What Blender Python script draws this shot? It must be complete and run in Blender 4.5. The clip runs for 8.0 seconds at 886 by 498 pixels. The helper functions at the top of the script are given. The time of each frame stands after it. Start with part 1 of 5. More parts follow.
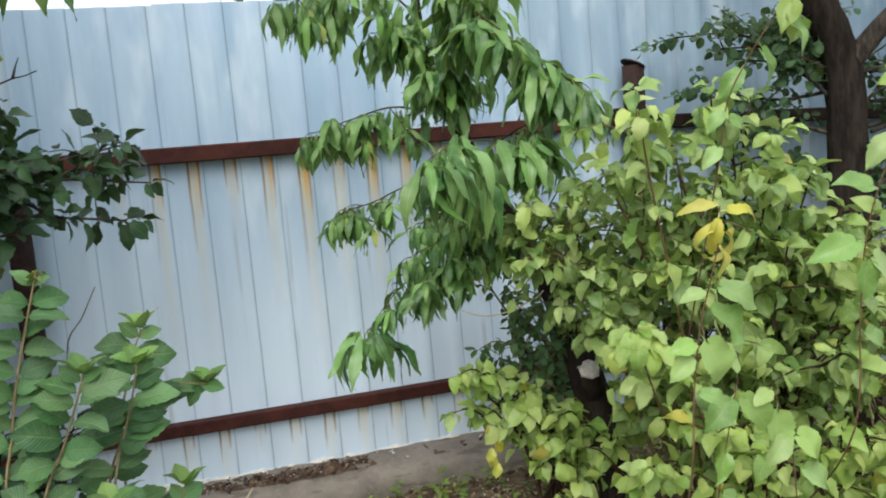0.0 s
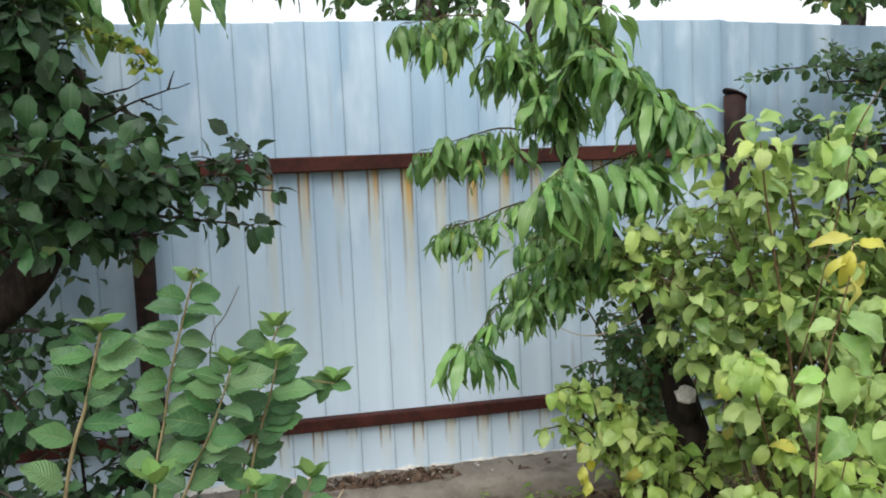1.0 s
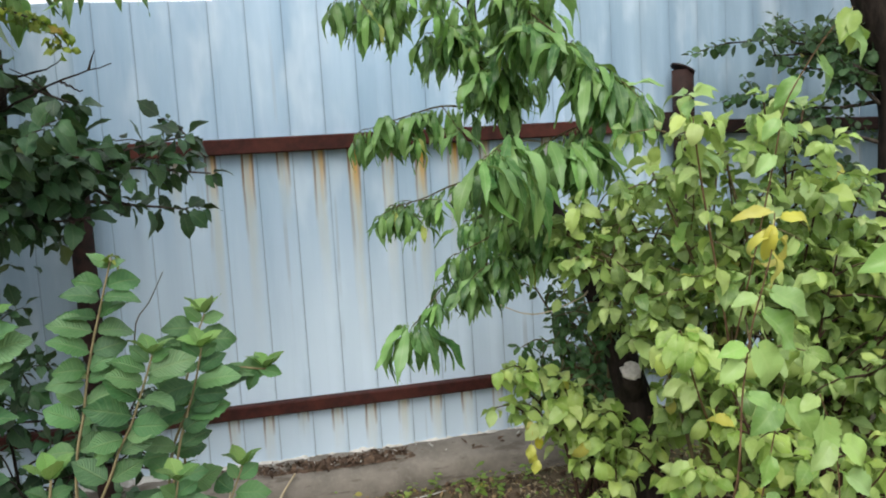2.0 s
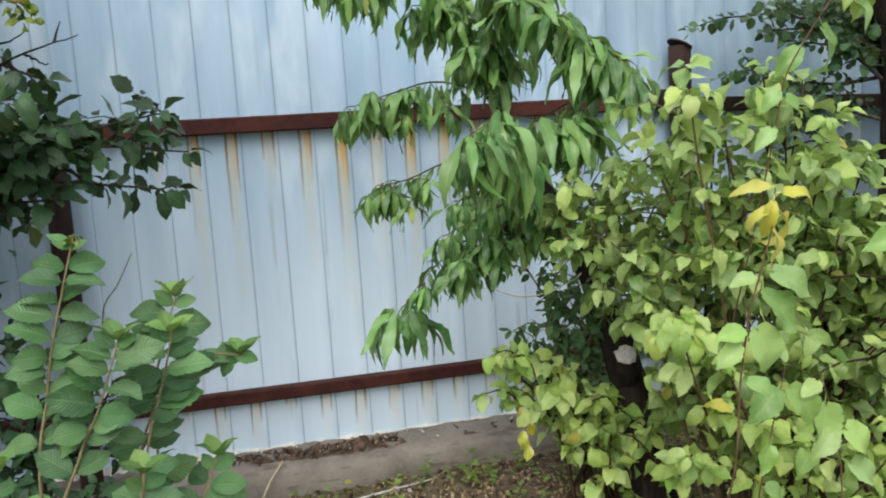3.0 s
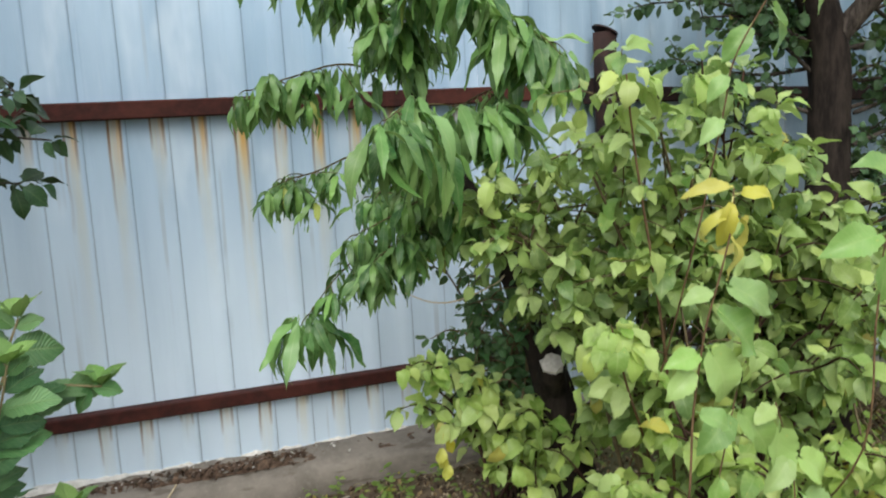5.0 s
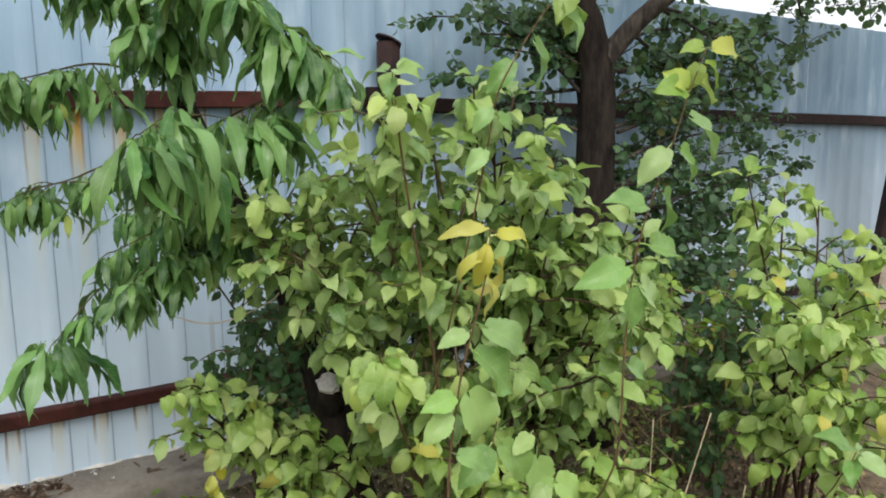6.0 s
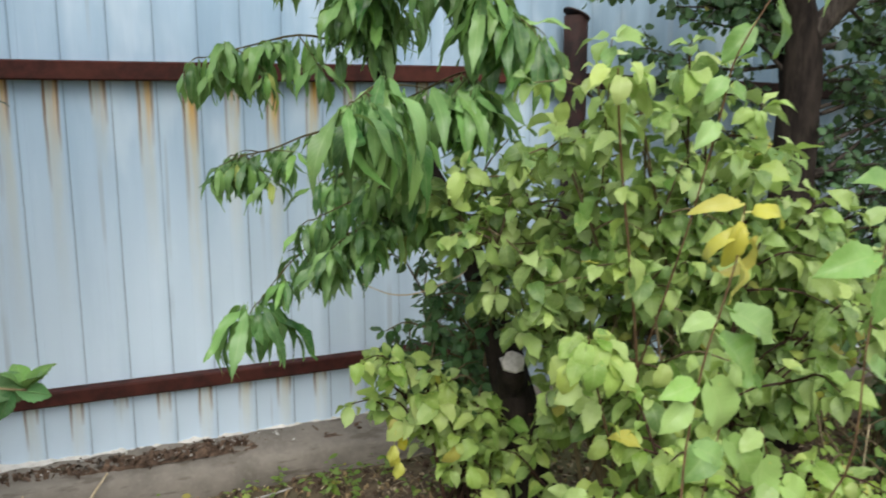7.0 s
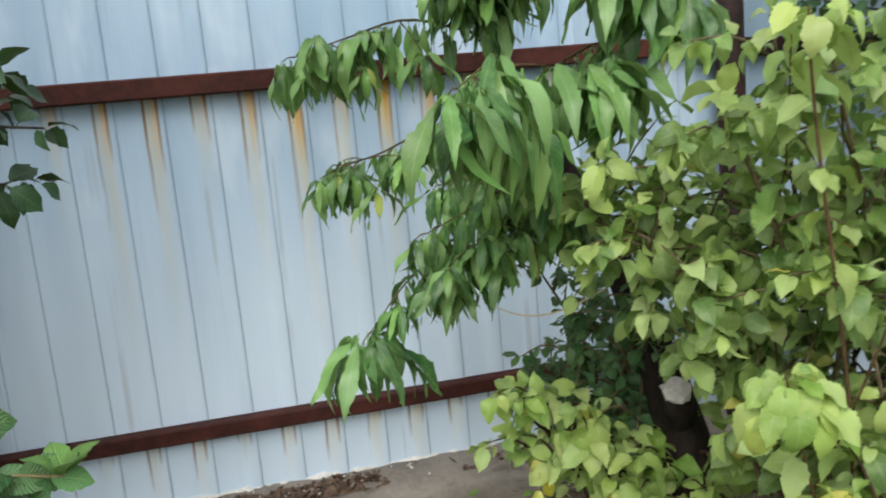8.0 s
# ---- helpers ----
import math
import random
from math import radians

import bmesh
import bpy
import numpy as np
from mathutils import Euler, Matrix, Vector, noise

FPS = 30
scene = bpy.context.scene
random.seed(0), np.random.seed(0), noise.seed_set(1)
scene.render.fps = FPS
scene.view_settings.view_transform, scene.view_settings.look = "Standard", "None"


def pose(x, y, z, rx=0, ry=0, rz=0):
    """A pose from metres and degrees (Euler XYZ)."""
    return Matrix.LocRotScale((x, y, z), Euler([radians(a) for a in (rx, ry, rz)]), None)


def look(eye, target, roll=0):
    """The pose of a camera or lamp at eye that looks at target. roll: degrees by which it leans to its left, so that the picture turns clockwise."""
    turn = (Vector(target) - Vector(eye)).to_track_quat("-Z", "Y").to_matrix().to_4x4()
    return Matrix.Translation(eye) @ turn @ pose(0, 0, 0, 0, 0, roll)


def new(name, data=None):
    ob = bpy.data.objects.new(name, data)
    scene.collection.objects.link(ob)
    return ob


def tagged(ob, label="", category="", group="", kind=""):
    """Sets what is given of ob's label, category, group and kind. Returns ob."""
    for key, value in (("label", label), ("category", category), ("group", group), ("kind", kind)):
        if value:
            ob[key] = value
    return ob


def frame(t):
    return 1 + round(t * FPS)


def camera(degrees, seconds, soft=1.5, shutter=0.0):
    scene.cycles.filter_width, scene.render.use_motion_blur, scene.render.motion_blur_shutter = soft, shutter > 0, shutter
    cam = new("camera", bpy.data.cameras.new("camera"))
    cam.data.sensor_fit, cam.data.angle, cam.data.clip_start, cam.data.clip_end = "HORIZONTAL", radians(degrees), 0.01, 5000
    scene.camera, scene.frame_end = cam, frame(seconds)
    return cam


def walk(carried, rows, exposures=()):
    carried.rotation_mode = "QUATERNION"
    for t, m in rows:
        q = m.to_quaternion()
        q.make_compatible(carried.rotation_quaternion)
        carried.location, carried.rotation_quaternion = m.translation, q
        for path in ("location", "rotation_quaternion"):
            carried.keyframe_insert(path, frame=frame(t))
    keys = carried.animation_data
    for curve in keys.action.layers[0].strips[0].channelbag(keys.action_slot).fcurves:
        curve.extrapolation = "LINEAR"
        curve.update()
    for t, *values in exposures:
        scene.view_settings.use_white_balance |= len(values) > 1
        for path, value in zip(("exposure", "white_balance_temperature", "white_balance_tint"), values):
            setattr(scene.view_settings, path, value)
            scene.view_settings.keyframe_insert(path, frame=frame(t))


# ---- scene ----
cam = camera(56.6, 8.0, soft=1.9, shutter=0.28)
PATH = [
    (0, (-0.185, -0.085, 1.13), (0.357, 1.828, 0.918), -5.1),
    (0.2, (-0.214, -0.092, 1.133), (0.309, 1.826, 0.916), -4.5),
    (0.5, (-0.258, -0.104, 1.137), (0.173, 1.842, 0.964), -3.1),
    (0.7, (-0.286, -0.114, 1.139), (0.107, 1.84, 0.974), -3.0),
    (1, (-0.308, -0.122, 1.14), (0.089, 1.831, 0.981), -2.6),
    (1.2, (-0.298, -0.122, 1.141), (0.135, 1.824, 0.978), -2.8),
    (1.5, (-0.265, -0.122, 1.141), (0.202, 1.817, 0.981), -3.2),
    (1.7, (-0.247, -0.121, 1.14), (0.224, 1.815, 0.962), -3.4),
    (2.8, (-0.201, -0.068, 1.12), (0.236, 1.866, 0.863), -3.7),
    (3, (-0.19, -0.052, 1.118), (0.273, 1.878, 0.868), -3.7),
    (3.2, (-0.176, -0.035, 1.117), (0.304, 1.891, 0.871), -4.0),
    (3.5, (-0.153, -0.021, 1.113), (0.358, 1.894, 0.849), -4.3),
    (3.7, (-0.142, -0.029, 1.095), (0.401, 1.868, 0.767), -4.6),
    (4, (-0.132, -0.043, 1.067), (0.471, 1.818, 0.653), -4.7),
    (4.2, (-0.128, -0.031, 1.07), (0.452, 1.838, 0.659), -4.9),
    (5.3, (-0.11, 0.193, 1.136), (0.598, 2.046, 0.885), -1.5),
    (5.5, (-0.099, 0.205, 1.147), (0.708, 2.012, 0.862), -0.7),
    (5.7, (-0.077, 0.192, 1.155), (0.878, 1.92, 0.834), 0.5),
    (6, (-0.049, 0.168, 1.162), (1.034, 1.819, 0.844), -0.8),
    (6.3, (-0.078, 0.19, 1.167), (0.93, 1.896, 0.895), -0.8),
    (6.5, (-0.104, 0.212, 1.168), (0.797, 1.974, 0.879), -0.6),
    (6.7, (-0.116, 0.225, 1.161), (0.709, 2.02, 0.849), -0.1),
    (7, (-0.119, 0.256, 1.142), (0.651, 2.068, 0.787), -0.1),
    (7.2, (-0.107, 0.303, 1.137), (0.559, 2.156, 0.786), -1.7),
    (7.5, (-0.064, 0.393, 1.135), (0.46, 2.3, 0.838), -4.1),
    (7.7, (-0.035, 0.445, 1.131), (0.488, 2.35, 0.821), -4.2),
    (8, (0.004, 0.511, 1.12), (0.44, 2.433, 0.776), -5.2),
]
EXPOSURE = [(0, 0.13), (1.5, 0.16), (3, 0.19), (4, 0.18), (5.5, 0.1), (6, -0.02), (6.5, 0.03), (7, 0.16), (8, 0.16)]
walk(cam, [(t, look(eye, target, roll)) for t, eye, target, roll in PATH], EXPOSURE)

random.seed(7)

# ---- world and light ----
world = bpy.data.worlds.new("overcast_sky")
scene.world = world
world.use_nodes = True
wn, wl = world.node_tree.nodes, world.node_tree.links
wn.clear()
sky = wn.new("ShaderNodeTexSky")
sky.sky_type, sky.sun_disc = "NISHITA", False
sky.sun_elevation, sky.sun_rotation = radians(48), radians(204)
sky.air_density, sky.dust_density = 1.0, 4.0
cloud = wn.new("ShaderNodeTexNoise")
cloud.inputs["Scale"].default_value, cloud.inputs["Detail"].default_value = 2.2, 4
ramp = wn.new("ShaderNodeValToRGB")
ramp.color_ramp.elements[0].color = (0.75, 0.8, 0.88, 1)
ramp.color_ramp.elements[1].color = (1.0, 1.0, 1.0, 1)
lift = wn.new("ShaderNodeVectorMath")
lift.operation = "SCALE"
lift.inputs["Scale"].default_value = 14.5
veil = wn.new("ShaderNodeMix")
veil.data_type = "RGBA"
veil.inputs["Factor"].default_value = 0.82
back = wn.new("ShaderNodeBackground")
back.inputs["Strength"].default_value = 0.1
out = wn.new("ShaderNodeOutputWorld")
wl.new(cloud.outputs["Fac"], ramp.inputs["Fac"])
wl.new(ramp.outputs["Color"], lift.inputs[0])
wl.new(sky.outputs["Color"], veil.inputs["A"])
wl.new(lift.outputs["Vector"], veil.inputs["B"])
wl.new(veil.outputs["Result"], back.inputs["Color"])
wl.new(back.outputs["Background"], out.inputs["Surface"])

sun = new("sun", bpy.data.lights.new("sun", "SUN"))
sun.data.energy, sun.data.angle, sun.data.color = 2.7, radians(48), (1.0, 0.97, 0.92)
sun.matrix_world = look((-2.0, -3.6, 6.0), (0.3, 1.6, 0.6))


# ---- materials ----
class Mat:
    """Small builder for a node material."""

    def __init__(self, name):
        self.m = bpy.data.materials.new(name)
        self.m.use_nodes = True
        self.n, self.l = self.m.node_tree.nodes, self.m.node_tree.links
        self.b = self.n["Principled BSDF"]
        self.coord = self.n.new("ShaderNodeTexCoord")

    def math(self, op, a, b=0.0, c=0.0, clamp=False):
        node = self.n.new("ShaderNodeMath")
        node.operation, node.use_clamp = op, clamp
        for i, v in enumerate((a, b, c)):
            if isinstance(v, bpy.types.NodeSocket):
                self.l.new(v, node.inputs[i])
            else:
                node.inputs[i].default_value = v
        return node.outputs[0]

    def span(self, v, lo, hi):
        """0 at lo, 1 at hi, smooth between."""
        node = self.n.new("ShaderNodeMapRange")
        node.interpolation_type = "SMOOTHSTEP"
        self.l.new(v, node.inputs["Value"])
        node.inputs["From Min"].default_value, node.inputs["From Max"].default_value = lo, hi
        return node.outputs["Result"]

    def noise(self, scale, detail=4, rough=0.55, stretch=None, space="Object"):
        vec = self.coord.outputs[space]
        if stretch:
            mp = self.n.new("ShaderNodeMapping")
            mp.inputs["Scale"].default_value = stretch
            self.l.new(vec, mp.inputs["Vector"])
            vec = mp.outputs["Vector"]
        node = self.n.new("ShaderNodeTexNoise")
        self.l.new(vec, node.inputs["Vector"])
        node.inputs["Scale"].default_value, node.inputs["Detail"].default_value = scale, detail
        node.inputs["Roughness"].default_value = rough
        return node.outputs["Fac"]

    def mix(self, fac, a, b, blend="MIX"):
        node = self.n.new("ShaderNodeMix")
        node.data_type, node.blend_type = "RGBA", blend
        for v, key in ((fac, "Factor"), (a, "A"), (b, "B")):
            if isinstance(v, bpy.types.NodeSocket):
                self.l.new(v, node.inputs[key])
            else:
                node.inputs[key].default_value = v if key == "Factor" else (*v, 1)
        return node.outputs["Result"]

    def bump(self, height, strength, distance):
        node = self.n.new("ShaderNodeBump")
        node.inputs["Strength"].default_value, node.inputs["Distance"].default_value = strength, distance
        self.l.new(height, node.inputs["Height"])
        self.l.new(node.outputs["Normal"], self.b.inputs["Normal"])
        return node.outputs["Normal"]

    def colour(self, c):
        self.l.new(c, self.b.inputs["Base Color"])

    def rough(self, r):
        if isinstance(r, bpy.types.NodeSocket):
            self.l.new(r, self.b.inputs["Roughness"])
        else:
            self.b.inputs["Roughness"].default_value = r


def leaf_material(name, dark, light, old, vein=0.25, gloss=0.42, through_light=0.3, ribs=9.0, relief=0.35, old_share=0.06):
    k = Mat(name)
    uv = k.n.new("ShaderNodeSeparateXYZ")
    k.l.new(k.coord.outputs["UV"], uv.inputs[0])
    along, across = uv.outputs["X"], k.math("ABSOLUTE", k.math("SUBTRACT", uv.outputs["Y"], 0.5))
    midrib = k.math("SUBTRACT", 1.0, k.span(across, 0.015, 0.06))
    wave = k.math("SINE", k.math("MULTIPLY", k.math("SUBTRACT", along, k.math("MULTIPLY", across, 0.45)), ribs * 6.283))
    side = k.span(wave, 0.72, 1.0)
    veins = k.math("MAXIMUM", midrib, k.math("MULTIPLY", side, 0.6))
    info = k.n.new("ShaderNodeObjectInfo")
    geo = k.n.new("ShaderNodeNewGeometry")
    chance = k.math("FRACT", k.math("ADD", info.outputs["Random"], geo.outputs["Random Per Island"]))
    chance2 = k.math("FRACT", k.math("MULTIPLY", chance, 17.31))
    col = k.mix(k.math("POWER", chance, 1.2), dark, light)
    hue = k.n.new("ShaderNodeHueSaturation")
    k.l.new(col, hue.inputs["Color"])
    k.l.new(k.math("ADD", 0.485, k.math("MULTIPLY", k.math("FRACT", k.math("MULTIPLY", chance, 7.77)), 0.03)), hue.inputs["Hue"])
    k.l.new(k.math("ADD", 0.9, k.math("MULTIPLY", k.math("FRACT", k.math("MULTIPLY", chance, 29.3)), 0.25)), hue.inputs["Saturation"])
    col = hue.outputs["Color"]
    mottle = k.noise(38.0, 3)
    col = k.mix(k.math("MULTIPLY", k.span(mottle, 0.35, 0.75), 0.4), col, light)
    spots = k.span(k.noise(120.0, 2), 0.69, 0.76)
    col = k.mix(k.math("MULTIPLY", spots, 0.5), col, old)
    aged = k.span(chance2, 1.0 - old_share, 1.0 - old_share * 0.5)
    col = k.mix(k.math("MULTIPLY", aged, 0.8), col, old)
    pale = k.mix(0.5, col, (0.55, 0.62, 0.3))
    col = k.mix(k.math("MULTIPLY", veins, vein), col, pale)
    k.colour(col)
    k.rough(gloss)
    k.b.inputs["Specular IOR Level"].default_value = 0.36
    height = k.math("SUBTRACT", k.math("MULTIPLY", k.math("ABSOLUTE", wave), 0.5), k.math("MULTIPLY", midrib, 0.8))
    normal = k.bump(height, relief, 0.002)
    glow = k.n.new("ShaderNodeBsdfTranslucent")
    k.l.new(k.mix(0.35, col, (0.42, 0.58, 0.1), "MIX"), glow.inputs["Color"])
    k.l.new(normal, glow.inputs["Normal"])
    blend = k.n.new("ShaderNodeMixShader")
    blend.inputs[0].default_value = through_light
    k.l.new(k.b.outputs[0], blend.inputs[1])
    k.l.new(glow.outputs[0], blend.inputs[2])
    k.l.new(blend.outputs[0], k.n["Material Output"].inputs["Surface"])
    return k.m


def bark_material(name, dark, light, scale=40.0):
    k = Mat(name)
    grain = k.noise(scale, 6, 0.65, (1, 1, 0.25))
    patch = k.noise(scale * 0.2, 3)
    col = k.mix(k.span(grain, 0.3, 0.7), dark, light)
    col = k.mix(k.math("MULTIPLY", k.span(patch, 0.5, 0.75), 0.5), col, (light[0] * 1.2, light[1] * 1.25, light[2] * 1.2))
    k.colour(col)
    k.rough(0.85)
    k.b.inputs["Specular IOR Level"].default_value = 0.15
    k.bump(grain, 0.9, 0.008)
    return k.m


PITCH = 0.115
TOP_RAIL, LOW_RAIL = (1.196, 1.246), (0.331, 0.372)


def sheet_material(name, low, high, blotch, pale, fold_shade, rusty):
    k = Mat(name)
    sep = k.n.new("ShaderNodeSeparateXYZ")
    k.l.new(k.coord.outputs["Object"], sep.inputs[0])
    x, z = sep.outputs["X"], sep.outputs["Z"]
    streak = k.noise(7.0, 4, 0.5, (1.0, 0.0, 0.12))
    cloudy = k.noise(4.5, 4, 0.5, (1.0, 0.0, 0.55))
    pallor = k.noise(6.0, 3, 0.5, (1.3, 0.3, 0.5))
    fine = k.noise(160.0, 3, 0.6, (1.0, 0.0, 0.05))
    col = k.mix(k.span(streak, 0.3, 0.72), low, high)
    col = k.mix(k.math("MULTIPLY", k.span(cloudy, 0.42, 0.75), 0.45), col, blotch)
    col = k.mix(k.math("MULTIPLY", k.span(fine, 0.5, 0.8), 0.1), col, (0.74, 0.8, 0.84))
    col = k.mix(k.math("MULTIPLY", k.span(pallor, 0.5, 0.72), 0.35), col, (0.72, 0.82, 0.9))
    # the lower sheets' brighter light is put into the colour, paling it downwards
    low_light = k.math("MULTIPLY", k.math("SUBTRACT", 1.0, k.span(z, 0.45, 1.25)), k.span(streak, 0.05, 0.45))
    col = k.mix(k.math("MULTIPLY", low_light, pale), col, (0.66, 0.79, 0.91))
    # rust running down from where each rail touches the crests
    cell = k.math("FLOOR", k.math("DIVIDE", k.math("ADD", x, 5.0 * PITCH), PITCH))
    phase = k.math("FRACT", k.math("DIVIDE", k.math("ADD", x, 5.0 * PITCH), PITCH))
    luck = k.n.new("ShaderNodeTexWhiteNoise")
    luck.noise_dimensions = "1D"
    k.l.new(cell, luck.inputs["W"])
    wob = k.noise(14.0, 3, 0.6, (1.0, 0.0, 0.25))
    wide = k.math("ADD", phase, k.math("MULTIPLY", k.math("SUBTRACT", wob, 0.5), 0.16))
    luck2 = k.n.new("ShaderNodeTexWhiteNoise")
    luck2.noise_dimensions = "1D"
    k.l.new(k.math("ADD", cell, 41.7), luck2.inputs["W"])
    # only the middle bays have run with rust
    bay = k.math("MULTIPLY", k.math("MULTIPLY", k.span(x, -0.6, -0.3), k.math("SUBTRACT", 1.0, k.span(x, 0.9, 1.3))), rusty)
    # worst on the crests beside the peach tree
    worst = k.math("ADD", 0.72, k.math("MULTIPLY", k.math("SUBTRACT", 1.0, k.span(k.math("ABSOLUTE", k.math("SUBTRACT", x, 0.3)), 0.1, 0.35)), 0.55))
    ragged = k.span(k.noise(40.0, 3, 0.6, (1.0, 0.0, 0.08)), 0.3, 0.6)

    def band(centre, half, soft):
        return k.math("SUBTRACT", 1.0, k.span(k.math("ABSOLUTE", k.math("SUBTRACT", wide, centre)), half, half + soft))

    for (low, high), reach, stain in ((TOP_RAIL, 0.34, 0.8), (LOW_RAIL, 0.15, 0.5)):
        below = k.math("SUBTRACT", low + 0.01, z)
        start = k.math("MULTIPLY", k.span(below, -0.005, 0.0), bay)

        def fade(chance, share, least, power):
            length = k.math("ADD", k.math("MULTIPLY", chance, reach * share), reach * least)
            return k.math("MULTIPLY", k.math("POWER", k.math("SUBTRACT", 1.0, k.math("DIVIDE", below, length), clamp=True), power), start)
        # pale tea-coloured wash down the crest
        wash = k.math("MULTIPLY", k.math("MULTIPLY", band(0.2, 0.06, 0.17), fade(luck.outputs["Value"], 1.5, 0.9, 1.5)), k.math("MULTIPLY", worst, stain))
        col = k.mix(k.math("MULTIPLY", wash, k.math("ADD", 0.28, k.math("MULTIPLY", ragged, 0.45)), clamp=True), col, (0.62, 0.48, 0.12))
        # brighter rust near the rail
        run = k.math("MULTIPLY", k.math("MULTIPLY", band(0.25, 0.03, 0.1), worst), fade(luck2.outputs["Value"], 0.4, 0.42, 1.3))
        col = k.mix(k.math("MULTIPLY", k.math("MULTIPLY", run, ragged), 1.1 if stain > 0.6 else 0.5, clamp=True), col, (0.55, 0.28, 0.025))
        # two thin dark runs along the edges of the crest
        for centre, chance, share in ((0.06, luck, 0.75), (0.34, luck2, 0.6)):
            core = k.math("MULTIPLY", band(centre, 0.015, 0.03), fade(chance.outputs["Value"], share, 0.3, 0.75))
            col = k.mix(k.math("MULTIPLY", core, k.math("ADD", 0.45, k.math("MULTIPLY", ragged, 0.55)), clamp=True), col, (0.17, 0.075, 0.018))
    # grime: a few thin dark runs
    runs = k.math("MULTIPLY", k.span(k.noise(26.0, 2, 0.4, (1.0, 0.0, 0.02)), 0.66, 0.72), k.span(k.noise(3.0, 2), 0.45, 0.6))
    col = k.mix(k.math("MULTIPLY", runs, 0.35), col, (0.3, 0.32, 0.33))
    # shade painted along the right-hand fold of each crest, less along the other
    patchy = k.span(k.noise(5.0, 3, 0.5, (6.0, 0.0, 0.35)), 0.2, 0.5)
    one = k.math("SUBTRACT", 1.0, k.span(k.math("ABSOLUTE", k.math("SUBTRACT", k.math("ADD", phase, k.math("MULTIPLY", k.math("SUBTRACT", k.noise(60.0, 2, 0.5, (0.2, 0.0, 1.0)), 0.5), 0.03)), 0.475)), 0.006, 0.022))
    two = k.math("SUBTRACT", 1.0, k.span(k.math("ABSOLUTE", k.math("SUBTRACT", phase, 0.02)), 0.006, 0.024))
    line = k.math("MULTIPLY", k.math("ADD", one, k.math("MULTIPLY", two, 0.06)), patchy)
    col = k.mix(k.math("MULTIPLY", line, fold_shade), col, (0.16, 0.2, 0.25))
    k.colour(col)
    k.rough(k.mix(streak, (0.42, 0.42, 0.42), (0.62, 0.62, 0.62)))
    k.b.inputs["Specular IOR Level"].default_value = 0.4
    k.bump(k.noise(7.0, 2, 0.4, (1.0, 0.0, 0.3)), 0.25, 0.01)
    return k.m


def rusty_material(name, dark, mid, bright):
    k = Mat(name)
    a, b = k.noise(30.0, 6, 0.65), k.noise(6.0, 3)
    col = k.mix(k.span(a, 0.35, 0.65), dark, mid)
    col = k.mix(k.math("MULTIPLY", k.span(b, 0.5, 0.7), 0.5), col, bright)
    k.colour(col)
    k.rough(0.75)
    k.b.inputs["Specular IOR Level"].default_value = 0.25
    k.bump(a, 0.4, 0.002)
    return k.m


def concrete_material():
    k = Mat("old_footing_concrete")
    a, b, c = k.noise(5.0, 6, 0.6), k.noise(60.0, 5, 0.65), k.noise(14.0, 4, 0.6, (0.5, 1.0, 2.5))
    col = k.mix(k.span(a, 0.3, 0.7), (0.15, 0.133, 0.112), (0.27, 0.24, 0.205))
    col = k.mix(k.math("MULTIPLY", k.span(b, 0.45, 0.7), 0.35), col, (0.31, 0.28, 0.24))
    col = k.mix(k.math("MULTIPLY", k.span(c, 0.55, 0.66), 0.6), col, (0.1, 0.08, 0.06))
    k.colour(col)
    k.rough(0.92)
    k.bump(b, 0.5, 0.006)
    return k.m


def plain_rough(name, one, two, scale=50.0, rough=0.85, bump=0.4):
    k = Mat(name)
    a = k.noise(scale, 5, 0.6)
    col = k.mix(k.span(a, 0.3, 0.7), one, two)
    info = k.n.new("ShaderNodeObjectInfo")
    geo = k.n.new("ShaderNodeNewGeometry")
    chance = k.math("FRACT", k.math("ADD", info.outputs["Random"], geo.outputs["Random Per Island"]))
    col = k.mix(k.math("MULTIPLY", chance, 0.45), col, (one[0] * 0.6, one[1] * 0.6, one[2] * 0.6))
    k.colour(col)
    k.rough(rough)
    k.bump(a, bump, 0.003)
    return k.m


def soil_material():
    k = Mat("garden_soil")
    a, b, c = k.noise(1.3, 5), k.noise(22.0, 6, 0.65), k.noise(140.0, 4, 0.6)
    col = k.mix(k.span(b, 0.3, 0.7), (0.075, 0.05, 0.032), (0.21, 0.15, 0.095))
    col = k.mix(k.math("MULTIPLY", k.span(c, 0.5, 0.72), 0.5), col, (0.24, 0.19, 0.13))
    col = k.mix(k.math("MULTIPLY", k.span(a, 0.42, 0.62), 0.6), col, (0.09, 0.11, 0.04))
    k.colour(col)
    k.rough(0.95)
    k.bump(b, 0.9, 0.02)
    return k.m


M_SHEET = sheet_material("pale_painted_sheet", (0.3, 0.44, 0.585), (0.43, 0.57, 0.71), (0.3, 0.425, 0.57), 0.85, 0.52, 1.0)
# the outer sheets' dull tone also carries the trees' shade
M_SHEET_DULL = sheet_material("dull_blue_grey_sheet", (0.25, 0.365, 0.48), (0.34, 0.465, 0.58), (0.21, 0.31, 0.41), 0.35, 0.5, 0.25)
# far sheets: the old tree's shade is put into a deeper tone
M_SHEET_FAR_SHADED = sheet_material("shaded_blue_grey_sheet", (0.17, 0.27, 0.37), (0.25, 0.36, 0.46), (0.14, 0.23, 0.31), 0.8, 0.3, 0.1)
M_RAIL = rusty_material("red_oxide_steel", (0.03, 0.009, 0.007), (0.062, 0.016, 0.012), (0.1, 0.028, 0.018))
M_POST = rusty_material("dark_rusted_post", (0.012, 0.008, 0.008), (0.032, 0.015, 0.013), (0.06, 0.03, 0.024))
